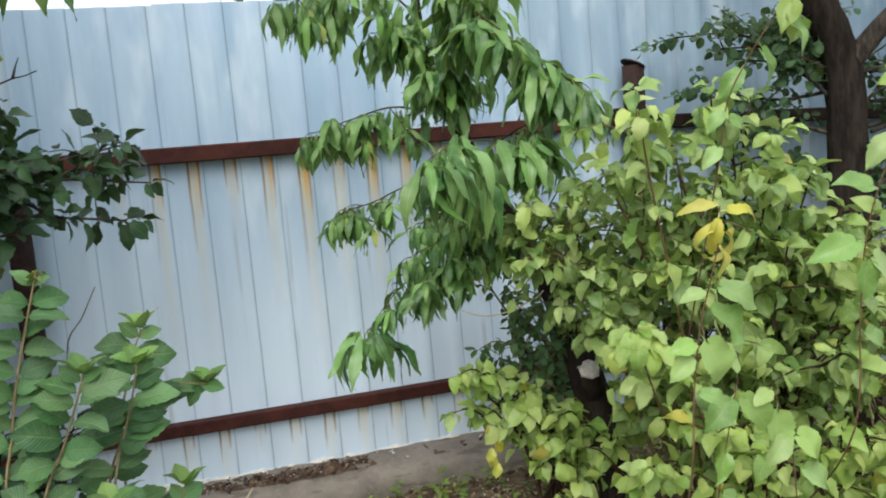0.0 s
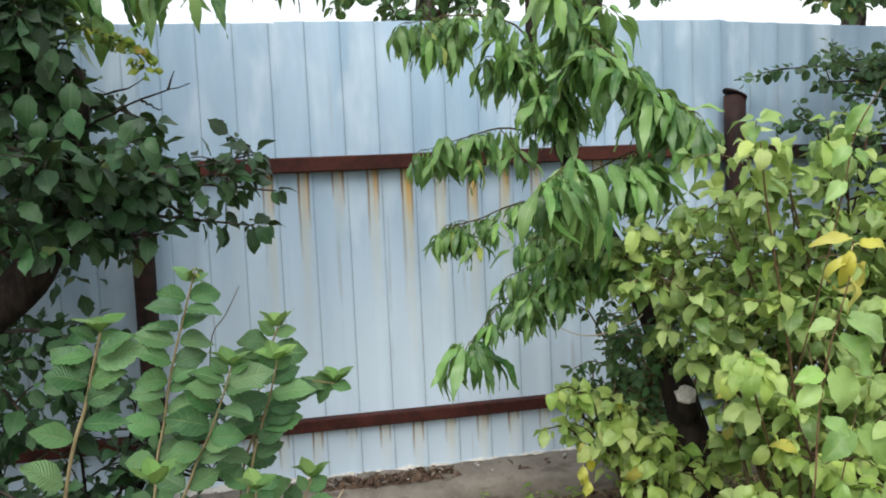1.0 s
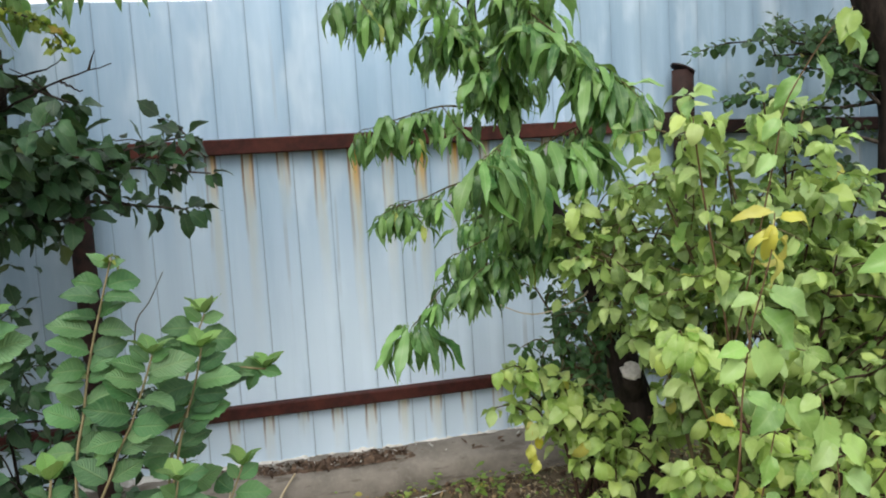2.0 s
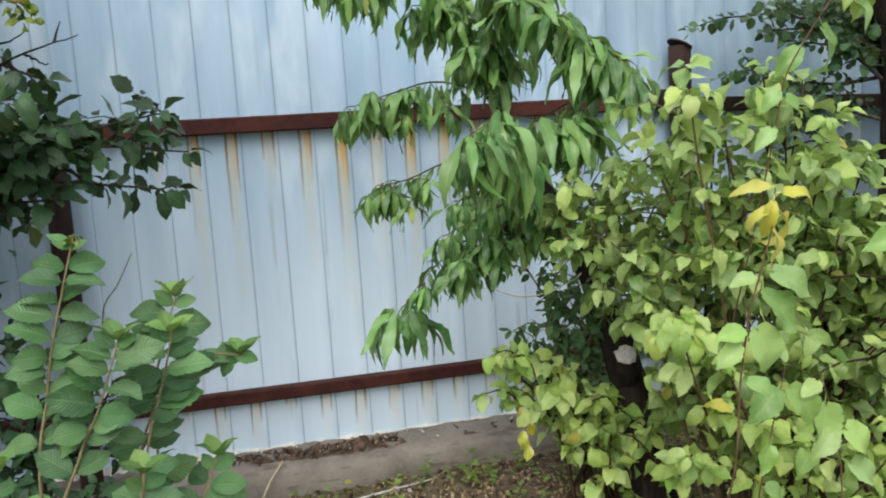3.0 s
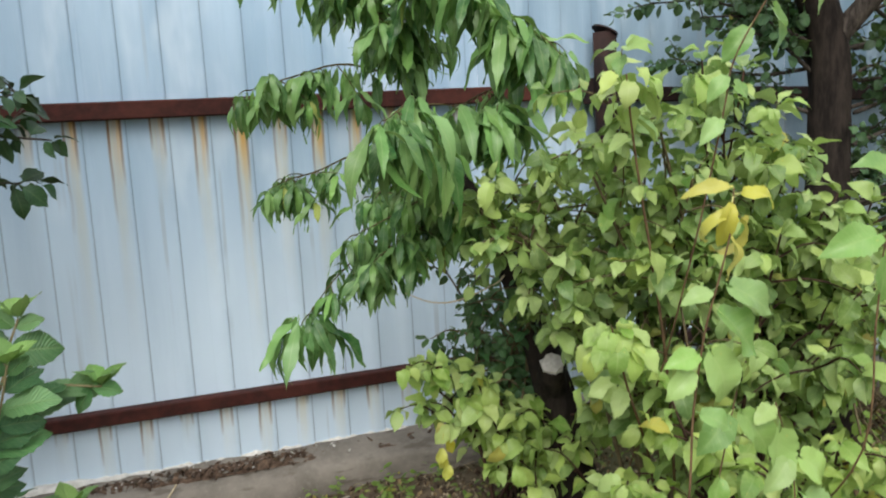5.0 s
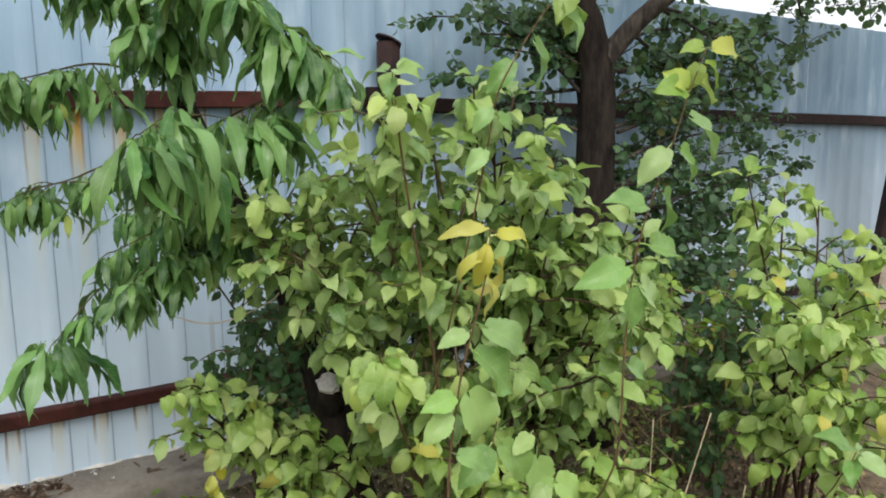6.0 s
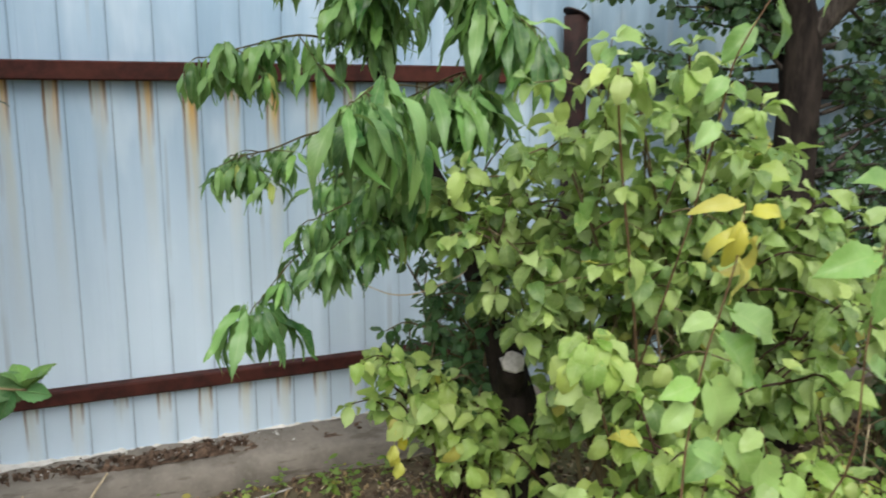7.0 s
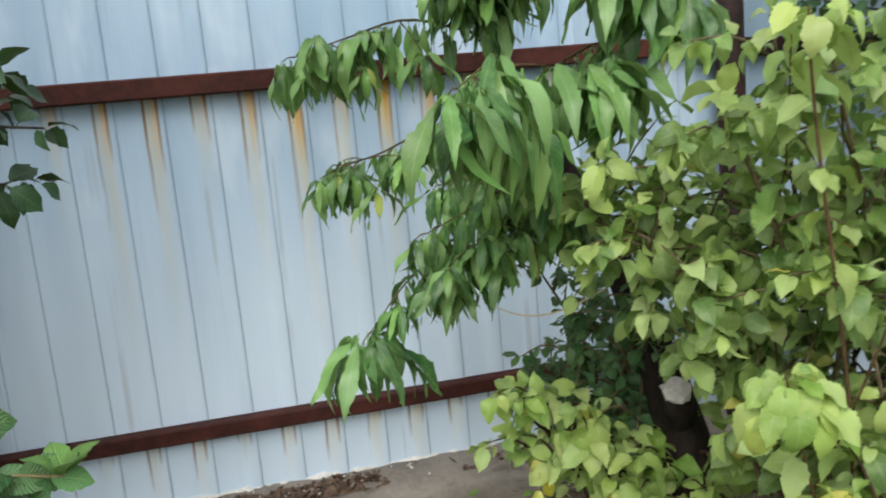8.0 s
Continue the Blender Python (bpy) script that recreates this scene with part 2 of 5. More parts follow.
M_CONCRETE = concrete_material()
M_DIRT = plain_rough("dark_dirt", (0.05, 0.035, 0.025), (0.1, 0.075, 0.05), 60.0)
M_MULCH = plain_rough("rotten_leaf_mulch", (0.06, 0.035, 0.022), (0.2, 0.13, 0.085), 90.0)
M_MORTAR = plain_rough("white_mortar", (0.62, 0.6, 0.56), (0.85, 0.83, 0.79), 40.0)
M_SOIL = soil_material()
M_BARK = bark_material("dark_bark", (0.008, 0.006, 0.005), (0.034, 0.026, 0.021))
M_BARK2 = bark_material("plum_bark", (0.02, 0.016, 0.014), (0.09, 0.075, 0.062), 60.0)
M_SHOOT = bark_material("young_shoot_bark", (0.09, 0.07, 0.04), (0.2, 0.16, 0.09), 90.0)
M_FELT_STEM = bark_material("downy_stem_bark", (0.17, 0.14, 0.075), (0.3, 0.25, 0.14), 90.0)
M_YOUNG_STEM = bark_material("reddish_green_stem", (0.08, 0.05, 0.028), (0.17, 0.105, 0.055), 90.0)
M_RED = bark_material("red_shoot_bark", (0.03, 0.018, 0.014), (0.075, 0.042, 0.028), 90.0)
M_PEACH_TWIG = bark_material("peach_twig_bark", (0.05, 0.04, 0.02), (0.13, 0.11, 0.05), 90.0)
M_CUT = plain_rough("sawn_wood", (0.5, 0.47, 0.42), (0.74, 0.71, 0.66), 80.0)
M_STRAW = plain_rough("dry_straw", (0.42, 0.33, 0.2), (0.62, 0.52, 0.36), 60.0)
M_BOARD = plain_rough("weathered_board", (0.3, 0.24, 0.18), (0.46, 0.39, 0.31), 30.0)
M_STONE = plain_rough("pale_stone", (0.4, 0.39, 0.37), (0.65, 0.63, 0.6), 35.0)
M_DEAD = plain_rough("dead_leaf", (0.22, 0.145, 0.075), (0.42, 0.31, 0.16), 60.0, 0.8, 0.3)
M_PEACH = leaf_material("peach_leaf", (0.022, 0.088, 0.032), (0.25, 0.44, 0.147), (0.36, 0.4, 0.1), 0.35, 0.25, 0.3, 14.0, 0.12, 0.01)
M_APRICOT = leaf_material("apricot_leaf", (0.085, 0.17, 0.045), (0.44, 0.58, 0.2), (0.55, 0.5, 0.1), 0.28, 0.38, 0.32, 7.0, 0.2, 0.012)
M_PALE = leaf_material("pale_apricot_leaf", (0.17, 0.29, 0.065), (0.48, 0.61, 0.2), (0.6, 0.52, 0.1), 0.28, 0.38, 0.34, 7.0, 0.2, 0.02)
M_YOUNG = leaf_material("young_apricot_leaf", (0.12, 0.25, 0.07), (0.34, 0.5, 0.17), (0.45, 0.45, 0.12), 0.2, 0.32, 0.28, 6.0, 0.1, 0.005)
M_FRESH = leaf_material("fresh_leaf", (0.2, 0.31, 0.06), (0.38, 0.49, 0.13), (0.5, 0.5, 0.1), 0.16, 0.34, 0.32, 6.0, 0.1, 0.005)
M_YELLOW = leaf_material("yellow_leaf", (0.46, 0.44, 0.06), (0.6, 0.58, 0.19), (0.5, 0.35, 0.05), 0.2, 0.4, 0.3, 7.0, 0.08, 0.02)
M_CURL = leaf_material("curled_leaf", (0.06, 0.13, 0.025), (0.27, 0.33, 0.06), (0.3, 0.2, 0.05), 0.2, 0.4, 0.25, 7.0, 0.3, 0.03)
# plum leaves: dark tone includes deep shade, light tone some sky sheen
M_SHADED_PLUM = leaf_material("shaded_plum_leaf", (0.005, 0.02, 0.009), (0.045, 0.115, 0.045), (0.1, 0.13, 0.04), 0.1, 0.5, 0.06, 7.0, 0.25, 0.01)
M_FELT = leaf_material("felt_cherry_leaf", (0.026, 0.092, 0.036), (0.135, 0.27, 0.108), (0.2, 0.28, 0.08), 0.2, 0.4, 0.2, 7.0, 0.75, 0.01)
M_FELT_TIP = leaf_material("felt_cherry_tip_leaf", (0.075, 0.165, 0.05), (0.23, 0.39, 0.125), (0.25, 0.32, 0.08), 0.2, 0.4, 0.25, 7.0, 0.75, 0.01)
M_TREE = leaf_material("tree_leaf", (0.02, 0.066, 0.028), (0.1, 0.2, 0.076), (0.3, 0.28, 0.06), 0.2, 0.5, 0.22, 6.0, 0.25, 0.02)
M_OLD_TREE = leaf_material("old_tree_leaf", (0.009, 0.036, 0.016), (0.075, 0.155, 0.064), (0.26, 0.24, 0.06), 0.15, 0.45, 0.2, 6.0, 0.2, 0.012)
M_WEED = leaf_material("weed_leaf", (0.12, 0.22, 0.04), (0.25, 0.36, 0.08), (0.4, 0.32, 0.08), 0.25, 0.5, 0.28, 6.0, 0.25, 0.1)


# ---- mesh helpers ----
def mesh_from(name, verts, faces, material, uvs=None, smooth=True):
    me = bpy.data.meshes.new(name)
    me.from_pydata([tuple(v) for v in verts], [], [tuple(f) for f in faces])
    if uvs is not None:
        layer = me.uv_layers.new(name="UVMap")
        loops = np.zeros(len(me.loops), dtype=np.int32)
        me.loops.foreach_get("vertex_index", loops)
        layer.data.foreach_set("uv", np.asarray(uvs, dtype=np.float32)[loops].ravel())
    me.materials.append(material)
    if smooth:
        me.polygons.foreach_set("use_smooth", [True] * len(me.polygons))
    me.update()
    return me


def part(name, me, parent, label="", m=None, kind=""):
    ob = new(name, me)
    ob.parent = parent
    if m is not None:
        ob.matrix_basis = m
    return tagged(ob, label=label, kind=kind)


def root_at(name, place, label, category, group="", kind=""):
    ob = new(name)
    ob.location = place
    ob.empty_display_size = 0.05
    return tagged(ob, label, category, group, kind)


def smooth_line(points, n):
    """n points along a Catmull-Rom curve through the given ones."""
    p = np.array(points, float)
    if len(p) == 2:
        return np.array([p[0] + (p[1] - p[0]) * s for s in np.linspace(0, 1, n)])
    q = np.vstack([2 * p[0] - p[1], p, 2 * p[-1] - p[-2]])
    res = []
    for s in np.linspace(0, len(p) - 1, n):
        i = min(int(s), len(p) - 2)
        u = s - i
        a, b, c, d = q[i], q[i + 1], q[i + 2], q[i + 3]
        res.append(0.5 * (2 * b + (c - a) * u + (2 * a - 5 * b + 4 * c - d) * u * u + (3 * b - a - 3 * c + d) * u ** 3))
    return np.array(res)


class Wood:
    """Collects tapered tubes in one mesh."""

    def __init__(self):
        self.v, self.f = [], []

    def tube(self, line, r0, r1, sides=6, rough=0.0, rng=random):
        start = len(self.v)
        n = len(line)
        for i in range(n):
            t = line[min(i + 1, n - 1)] - line[max(i - 1, 0)]
            t = t / (np.linalg.norm(t) + 1e-9)
            a = np.cross(t, (0.31, 0.95, 0.05))
            a /= np.linalg.norm(a) + 1e-9
            b = np.cross(t, a)
            r = r0 + (r1 - r0) * (i / (n - 1))
            for k in range(sides):
                an = 2 * math.pi * k / sides
                rr = r * (1 + rough * (rng.random() - 0.5))
                self.v.append(line[i] + rr * (math.cos(an) * a + math.sin(an) * b))
        for i in range(n - 1):
            for k in range(sides):
                k2 = (k + 1) % sides
                self.f.append((start + i * sides + k, start + i * sides + k2, start + (i + 1) * sides + k2, start + (i + 1) * sides + k))
        self.f.append(tuple(start + (n - 1) * sides + k for k in range(sides)))
        self.f.append(tuple(start + k for k in reversed(range(sides))))

    def mesh(self, name, material, base):
        return mesh_from(name, np.array(self.v) - np.array(base), self.f, material)


def leaf_shape(kind, rng):
    """Vertices, faces and uvs of one leaf of unit length along +y, face up, with its stalk."""
    spec = {
        # width, place of the widest, fold, bend, wave, rows, cols, stalk, saw
        "peach": (0.22, 0.88, 0.34, 1.1, 0.055, 15, 2, 0.07, 0.05),
        "apricot": (0.66, 0.64, 0.32, 1.15, 0.055, 18, 4, 0.3, 0.045),
        "young": (0.68, 0.62, 0.34, 1.0, 0.065, 19, 4, 0.28, 0.035),
        "plum": (0.6, 0.9, 0.22, 0.7, 0.04, 9, 2, 0.16, 0.06),
        "felt": (0.66, 0.95, 0.2, 0.7, 0.03, 14, 4, 0.06, 0.025),
        "round": (0.86, 0.78, 0.14, 0.5, 0.03, 7, 2, 0.25, 0.03),
        "arched": (0.27, 0.72, 0.6, 2.0, 0.07, 12, 2, 0.12, 0.04),
        "curled": (0.5, 0.75, 0.5, 1.8, 0.1, 8, 2, 0.1, 0.04),
        "dead": (0.48, 0.8, 0.45, 1.8, 0.1, 5, 2, 0.1, 0.06),
        "straw": (0.07, 0.9, 0.2, 0.8, 0.02, 4, 2, 0.0, 0.0),
        "weed": (0.6, 0.9, 0.15, 0.7, 0.02, 4, 2, 0.2, 0.0),
    }[kind]
    width, wide, fold, bend, wave, rows, cols, stalk, saw = spec
    bend *= rng.uniform(0.2, 1.6)
    fold *= rng.uniform(0.5, 1.6)
    width *= rng.uniform(0.88, 1.12)
    twist = rng.uniform(-0.6, 0.6)
    ph = rng.uniform(0, 6.28)
    verts, uvs, faces = [], [], []
    y, z, ang = stalk, 0.0, 0.0
    for i in range(rows + 1):
        s = (i / rows) ** 1.25
        w = 0.5 * width * max(0.0, math.sin(math.pi * s ** wide)) ** {"peach": 0.9, "felt": 0.62, "round": 0.6}.get(kind, 0.75)
        if kind == "felt" and s > 0.6:
            w *= 1 - 0.55 * ((s - 0.6) / 0.4) ** 1.5
        if kind in ("apricot", "young", "plum", "peach") and s > 0.7:
            w *= 1 - 0.5 * (s - 0.7) / 0.3
        if 0 < i < rows:
            w *= 1 + (saw if i % 2 else -saw) * 1.2
        jag = [1 + rng.uniform(-1.6, 1.6) * saw, 1 + rng.uniform(-1.6, 1.6) * saw]
        full, roll = w, twist * s
        for c in range(cols + 1):
            v = 2 * c / cols - 1
            w = full * (jag[0] if v < 0 else jag[1]) if abs(v) == 1 else full
            lift = fold * abs(v) * w + wave * math.sin(s * 9 + ph + (1.5 if v > 0 else 0)) * abs(v)
            back_y = -0.16 * width * (1 - s) * v * v if kind in ("apricot", "young") and i <= 2 else 0.0
            if kind == "felt":
                lift += 0.012 * math.cos(i * math.pi) * (0.4 + abs(v))
            verts.append((v * w * math.cos(roll), y + back_y * math.cos(ang), z + lift * math.cos(ang) + v * w * math.sin(roll)))
            uvs.append((s, 0.5 + 0.5 * v))
        step = ((i + 1) / rows) ** 1.25 - s
        ang -= bend * step
        y += math.cos(ang) * step
        z += math.sin(ang) * step
    n = cols + 1
    for i in range(rows):
        for c in range(cols):
            faces.append((i * n + c, i * n + c + 1, (i + 1) * n + c + 1, (i + 1) * n + c))
    k = len(verts)
    e = 0.012 if kind != "peach" else 0.007
    verts += [(-e, 0, 0), (e, 0, 0), (e, stalk + 0.02, -0.004), (-e, stalk + 0.02, -0.004)]
    uvs += [(0, 0.5), (0, 0.5), (0.1, 0.5), (0.1, 0.5)]
    faces.append((k, k + 1, k + 2, k + 3))
    return np.array(verts), faces, np.array(uvs)


LEAF_POOL = {}
# gaps in the bushes, through which the sawn stub and the bare soil show
CLEARINGS = [((0.37, 1.15, 0.82), (0.735, 1.87, 0.53), 0.05), ((0.48, 1.3, 0.7), (0.775, 1.92, 0.43), 0.05), ((0.50, 1.6, 0.68), (0.60, 1.96, 0.6), 0.065), ((0.45, 1.36, 0.835), (0.665, 1.75, 0.715), 0.035), ((0.56, 1.6, 0.62), (0.68, 1.96, 0.52), 0.06), ((1.0, 1.1, 0.62), (1.6, 1.7, 0.34), 0.06), ((1.6, 1.7, 0.34), (2.0, 2.1, 0.15), 0.05), ((0.71, 1.3, 0.775), (1.17, 1.9, 0.552), 0.045), ((1.17, 1.9, 0.552), (1.55, 2.4, 0.367), 0.045)]


def leaf_pool(kind, material, size, n=12):
    key = (kind, material.name, round(size, 4))
    if key not in LEAF_POOL:
        rng = random.Random(sum(map(ord, kind)) + int(size * 1000))
        items = []
        for i in range(n):
            v, f, uv = leaf_shape(kind, rng)
            items.append((v * size, f, uv, mesh_from("leaf", v * size, f, material, uv)))
        LEAF_POOL[key] = items
    return LEAF_POOL[key]


def near_line(p, a, b):
    """Distance of p from the stretch a to b."""
    a, b = np.array(a), np.array(b)
    s = max(0.0, min(1.0, float((p - a) @ (b - a) / ((b - a) @ (b - a)))))
    return float(np.linalg.norm(p - a - s * (b - a)))


def turn_to(d, up):
    """Rotation whose y axis is d and whose z axis is as near to up as it can be."""
    y = Vector(d).normalized()
    x = y.cross(Vector(up))
    if x.length < 1e-4:
        x = y.cross(Vector((0.3, 0.8, 0.5)))
    x.normalize()
    z = x.cross(y)
    return Matrix((x, y, z)).transposed().to_4x4()


class Foliage:
    """Leaves of one plant: the nearer ones become parts of their own, the rest one mesh."""

    def __init__(self, kind, material, size, seed):
        self.kind, self.material, self.size = kind, material, size
        self.rng = random.Random(seed)
        self.items = []

    def leaf(self, p, d, up, scale=1.0, material=None):
        self.items.append((np.array(p, float), Vector(d), Vector(up), scale, material))

    def spray(self, line, n, first=0.15, droop=0.5, spread=0.9, ahead=0.45, scale=1.0, jitter=0.3, tip=0, face=0.25):
        """n leaves in a spiral along a line, and a tuft of tip leaves at its end."""
        g = self.rng
        a0 = g.uniform(0, 6.28)
        m = len(line)
        for i in range(n + tip):
            s = first + (1 - first) * (i + 0.5) / n if i < n else 1.0
            k = min(s * (m - 1), m - 1.001)
            j = int(k)
            p = line[j] + (line[j + 1] - line[j]) * (k - j)
            t = Vector(line[j + 1] - line[j]).normalized()
            u = t.cross(Vector((0.2, 0.1, 1))).normalized()
            w = t.cross(u)
            an = a0 + i * 2.4 + g.uniform(-0.4, 0.4)
            side = u * math.cos(an) + w * math.sin(an)
            d = t * (ahead if i < n else ahead + 0.5) + side * spread + Vector((0, 0, -droop))
            d += Vector((g.uniform(-1, 1), g.uniform(-1, 1), g.uniform(-1, 1))) * jitter
            up = Vector((0, -face, 1)) + side * 0.6 * droop + Vector((g.uniform(-1, 1), g.uniform(-1, 1), g.uniform(-0.5, 0.6))) * 0.95
            self.leaf(p, d, up, scale * g.uniform(0.5, 1.3))

    def rosette(self, p, n):
        """Leaves that radiate from a shoot's end and hang a little."""
        g = self.rng
        a0, tilt = g.uniform(0, 6.28), Vector((g.uniform(-0.5, 0.5), g.uniform(-0.8, 0.2), 1))
        for j in range(n):
            an = a0 + j * 2.4
            side = Vector((math.cos(an), math.sin(an), 0))
            self.leaf(p, side + Vector((0, 0, g.uniform(-1.0, 0.15))), tilt + side * g.uniform(0.1, 0.7), (1.1 - 0.1 * j) * g.uniform(0.55, 1.2))

    def hollow(self, a, b, r):
        """Thins the leaves out round the line from a to b."""
        self.items = [it for it in self.items if near_line(it[0], a, b) > r]

    def crown(self, centre, radii, clumps, per_clump, clump=0.14, droop=0.4):
        """Leaves in loose clumps inside an ellipsoid, denser towards its skin."""
        g = self.rng
        for _ in range(clumps):
            v = Vector((g.gauss(0, 1), g.gauss(0, 1), g.gauss(0, 1))).normalized() * (0.55 + 0.45 * g.random())
            c = np.array([centre[i] + v[i] * radii[i] for i in range(3)])
            for _k in range(per_clump):
                p = c + np.array([g.gauss(0, clump * 0.5) for _j in range(3)])
                d = Vector((g.uniform(-1, 1), g.uniform(-1, 1), g.uniform(-0.8, 0.3) - droop))
                self.leaf(p, d, (g.uniform(-0.7, 0.7), g.uniform(-0.9, 0.5), 1), g.uniform(0.6, 1.2))

    def finish(self, parent, near=280, label=""):
        if self.kind in ("apricot", "young", "peach", "plum"):
            for a, b, r in CLEARINGS:
                self.hollow(a, b, r)
        base = np.array(parent.location)
        pool = leaf_pool(self.kind, self.material, self.size)
        order = sorted(self.items, key=lambda it: (it[4] is None, it[0][1]))
        for p, d, up, scale, material in order[:near]:
            v = self.rng.randrange(len(pool))
            me = pool[v][3] if material is None else leaf_pool(self.kind, material, self.size)[v][3]
            m = Matrix.Translation(p - base) @ turn_to(d, up) @ Matrix.Scale(scale, 4)
            part("leaf", me, parent, label if material is None else "yellowed leaf", m)
        rest = order[near:]
        if not rest:
            return
        verts, faces, uvs, count = [], [], [], 0
        for p, d, up, scale, _ in rest:
            v, f, uv, _me = pool[self.rng.randrange(len(pool))]
            r = np.array(turn_to(d, up).to_3x3())
            verts.append(v @ r.T * scale + (p - base))
            faces += [tuple(i + count for i in q) for q in f]
            uvs.append(uv)
            count += len(v)
        part("foliage", mesh_from("foliage", np.vstack(verts), faces, self.material, np.vstack(uvs)), parent, kind="stuff")


def arc(a, b, sag=0.0, n=7, wob=0.0, rng=random):
    """A line from a to b that bows by sag."""
    a, b = np.array(a, float), np.array(b, float)
    mid = (a + b) / 2 + np.array((0, 0, sag)) + np.array((rng.uniform(-wob, wob), rng.uniform(-wob, wob), rng.uniform(-wob, wob)))
    return smooth_line([a, mid, b], n)


# ---- ground ----
def spaced(lo, hi, near_lo, near_hi, step):
    mid = list(np.arange(near_lo, near_hi, step))
    left, right, d, a, b = [], [], step, near_lo, near_hi
    while a > lo:
        d *= 1.45
        a -= d
        left.append(max(a, lo))
    d = step
    while b < hi:
        right.append(b)
        d *= 1.45
        b += d
    return left[::-1] + mid + right + [hi]


def ground_height(x, y):
    near = 1.0 if abs(x) < 6 and -3 < y < 3 else 0.3
    h = 0.02 + 0.03 * noise.noise((x * 0.9, y * 0.9, 3.1)) + near * 0.012 * noise.noise((x * 7, y * 7, 1.7))
    return h + (0.02 if y > 2.2 else 0.02 * max(0.0, y / 2.2))


def build_ground():
    xs, ys = spaced(-400, 400, -2.5, 4.5, 0.06), spaced(-400, 400, -0.5, 2.7, 0.06)
    verts = [(x, y, ground_height(x, y)) for y in ys for x in xs]
    n = len(xs)
    faces = [(j * n + i, j * n + i + 1, (j + 1) * n + i + 1, (j + 1) * n + i) for j in range(len(ys) - 1) for i in range(n - 1)]
    tagged(new("ground", mesh_from("ground", verts, faces, M_SOIL)), "dark garden soil strewn with dry leaves", "ground", kind="structure")


build_ground()

# ---- fence ----
FACE = 2.64        # plane of the crests
SECTION = 1.32     # the second section of the fence sinks to the right from here
SINK = 0.034


def dip(x):
    return max(0.0, x - SECTION) * SINK


def sheet_mesh(x0, x1, top, offset, material):
    rise = [0.0, 0.2, 0.5, 0.8, 1.0]      # eased left flank, sharp right fold
    prof = [(0.008 + 0.007 * i, 0.007 * (1 - r)) for i, r in enumerate(rise[1:])]
    prof = [(0.001, 0.007)] + prof + [(0.0495, 0.0), (0.0505, 0.0004), (0.0555, 0.0066), (0.0565, 0.007), (0.09, 0.007)]

    def depth_at(x):
        u = (x / PITCH - math.floor(x / PITCH)) * PITCH
        return float(np.interp(u, [q[0] for q in prof], [q[1] for q in prof]))
    pts = []
    k = math.floor(x0 / PITCH)
    while k * PITCH < x1 + PITCH:
        for dx, dy in prof:
            x = k * PITCH + dx
            if x0 < x < x1:
                pts.append((x, dy))
        k += 1
    pts = [(x0, depth_at(x0)), (x0 + 0.0008, depth_at(x0 + 0.0008))] + [q for q in pts if x0 + 0.001 < q[0] < x1 - 0.001] + [(x1 - 0.0008, depth_at(x1 - 0.0008)), (x1, depth_at(x1))]
    zs = list(np.linspace(0.13, top, 18))
    zs.insert(17, top - 0.0015)      # keeps the shading of the faces clear of the cut edge
    verts, faces = [], []
    n = len(pts)
    for side in (0.0, 0.0008):
        for z in zs:
            for x, dy in pts:
                warp = 0.0035 * noise.noise((x * 2.0, 0.3, z * 1.6)) + 0.0012 * noise.noise((x * 9.0, 4.3, z * 2.0))
                verts.append((x, FACE + dy + warp + offset + side, z - dip(x)))
    m = len(zs)
    for s in range(2):
        o = s * n * m
        for j in range(m - 1):
            for i in range(n - 1):
                q = (o + j * n + i, o + j * n + i + 1, o + (j + 1) * n + i + 1, o + (j + 1) * n + i)
                faces.append(q if s == 0 else q[::-1])
    o = n * m
    for i in range(n - 1):
        faces.append(((m - 1) * n + i, (m - 1) * n + i + 1, o + (m - 1) * n + i + 1, o + (m - 1) * n + i))
    for j in range(m - 1):
        for i in (0, n - 1):
            faces.append((j * n + i, (j + 1) * n + i, o + (j + 1) * n + i, o + j * n + i))
    return mesh_from("sheet", verts, faces, material)


def bar_mesh(name, x0, x1, z0, z1, y0, y1, material, steps=40, wob=0.0025):
    """A long steel section that is a little bent, with eased edges."""
    e = 0.004
    ring = [(y0, z0 + e), (y0, z1 - e), (y0 + e, z1), (y1, z1), (y1, z0), (y0 + e, z0)]
    verts, faces = [], []
    for i in range(steps + 1):
        x = x0 + (x1 - x0) * i / steps
        dz, dy = wob * noise.noise((x * 1.3, 7.7, z0)), wob * noise.noise((x * 1.1, 2.2, z1))
        verts += [(x, y + dy, z + dz - dip(x)) for y, z in ring]
    k = len(ring)
    for i in range(steps):
        for j in range(k):
            faces.append((i * k + j, (i + 1) * k + j, (i + 1) * k + (j + 1) % k, i * k + (j + 1) % k))
    faces.append(tuple(range(k)))
    faces.append(tuple(steps * k + j for j in reversed(range(k))))
    return mesh_from(name, verts, faces, material, smooth=False)


def pipe_mesh(x, y, z0, z1, r):
    wood = Wood()
    rng = random.Random(int(abs(x) * 100))
    wood.tube(np.array([(x, y, z0 + (z1 - z0) * i / 12) for i in range(13)]), r, r, 20, 0.015, rng)
    return mesh_from("post", wood.v, wood.f, M_POST)


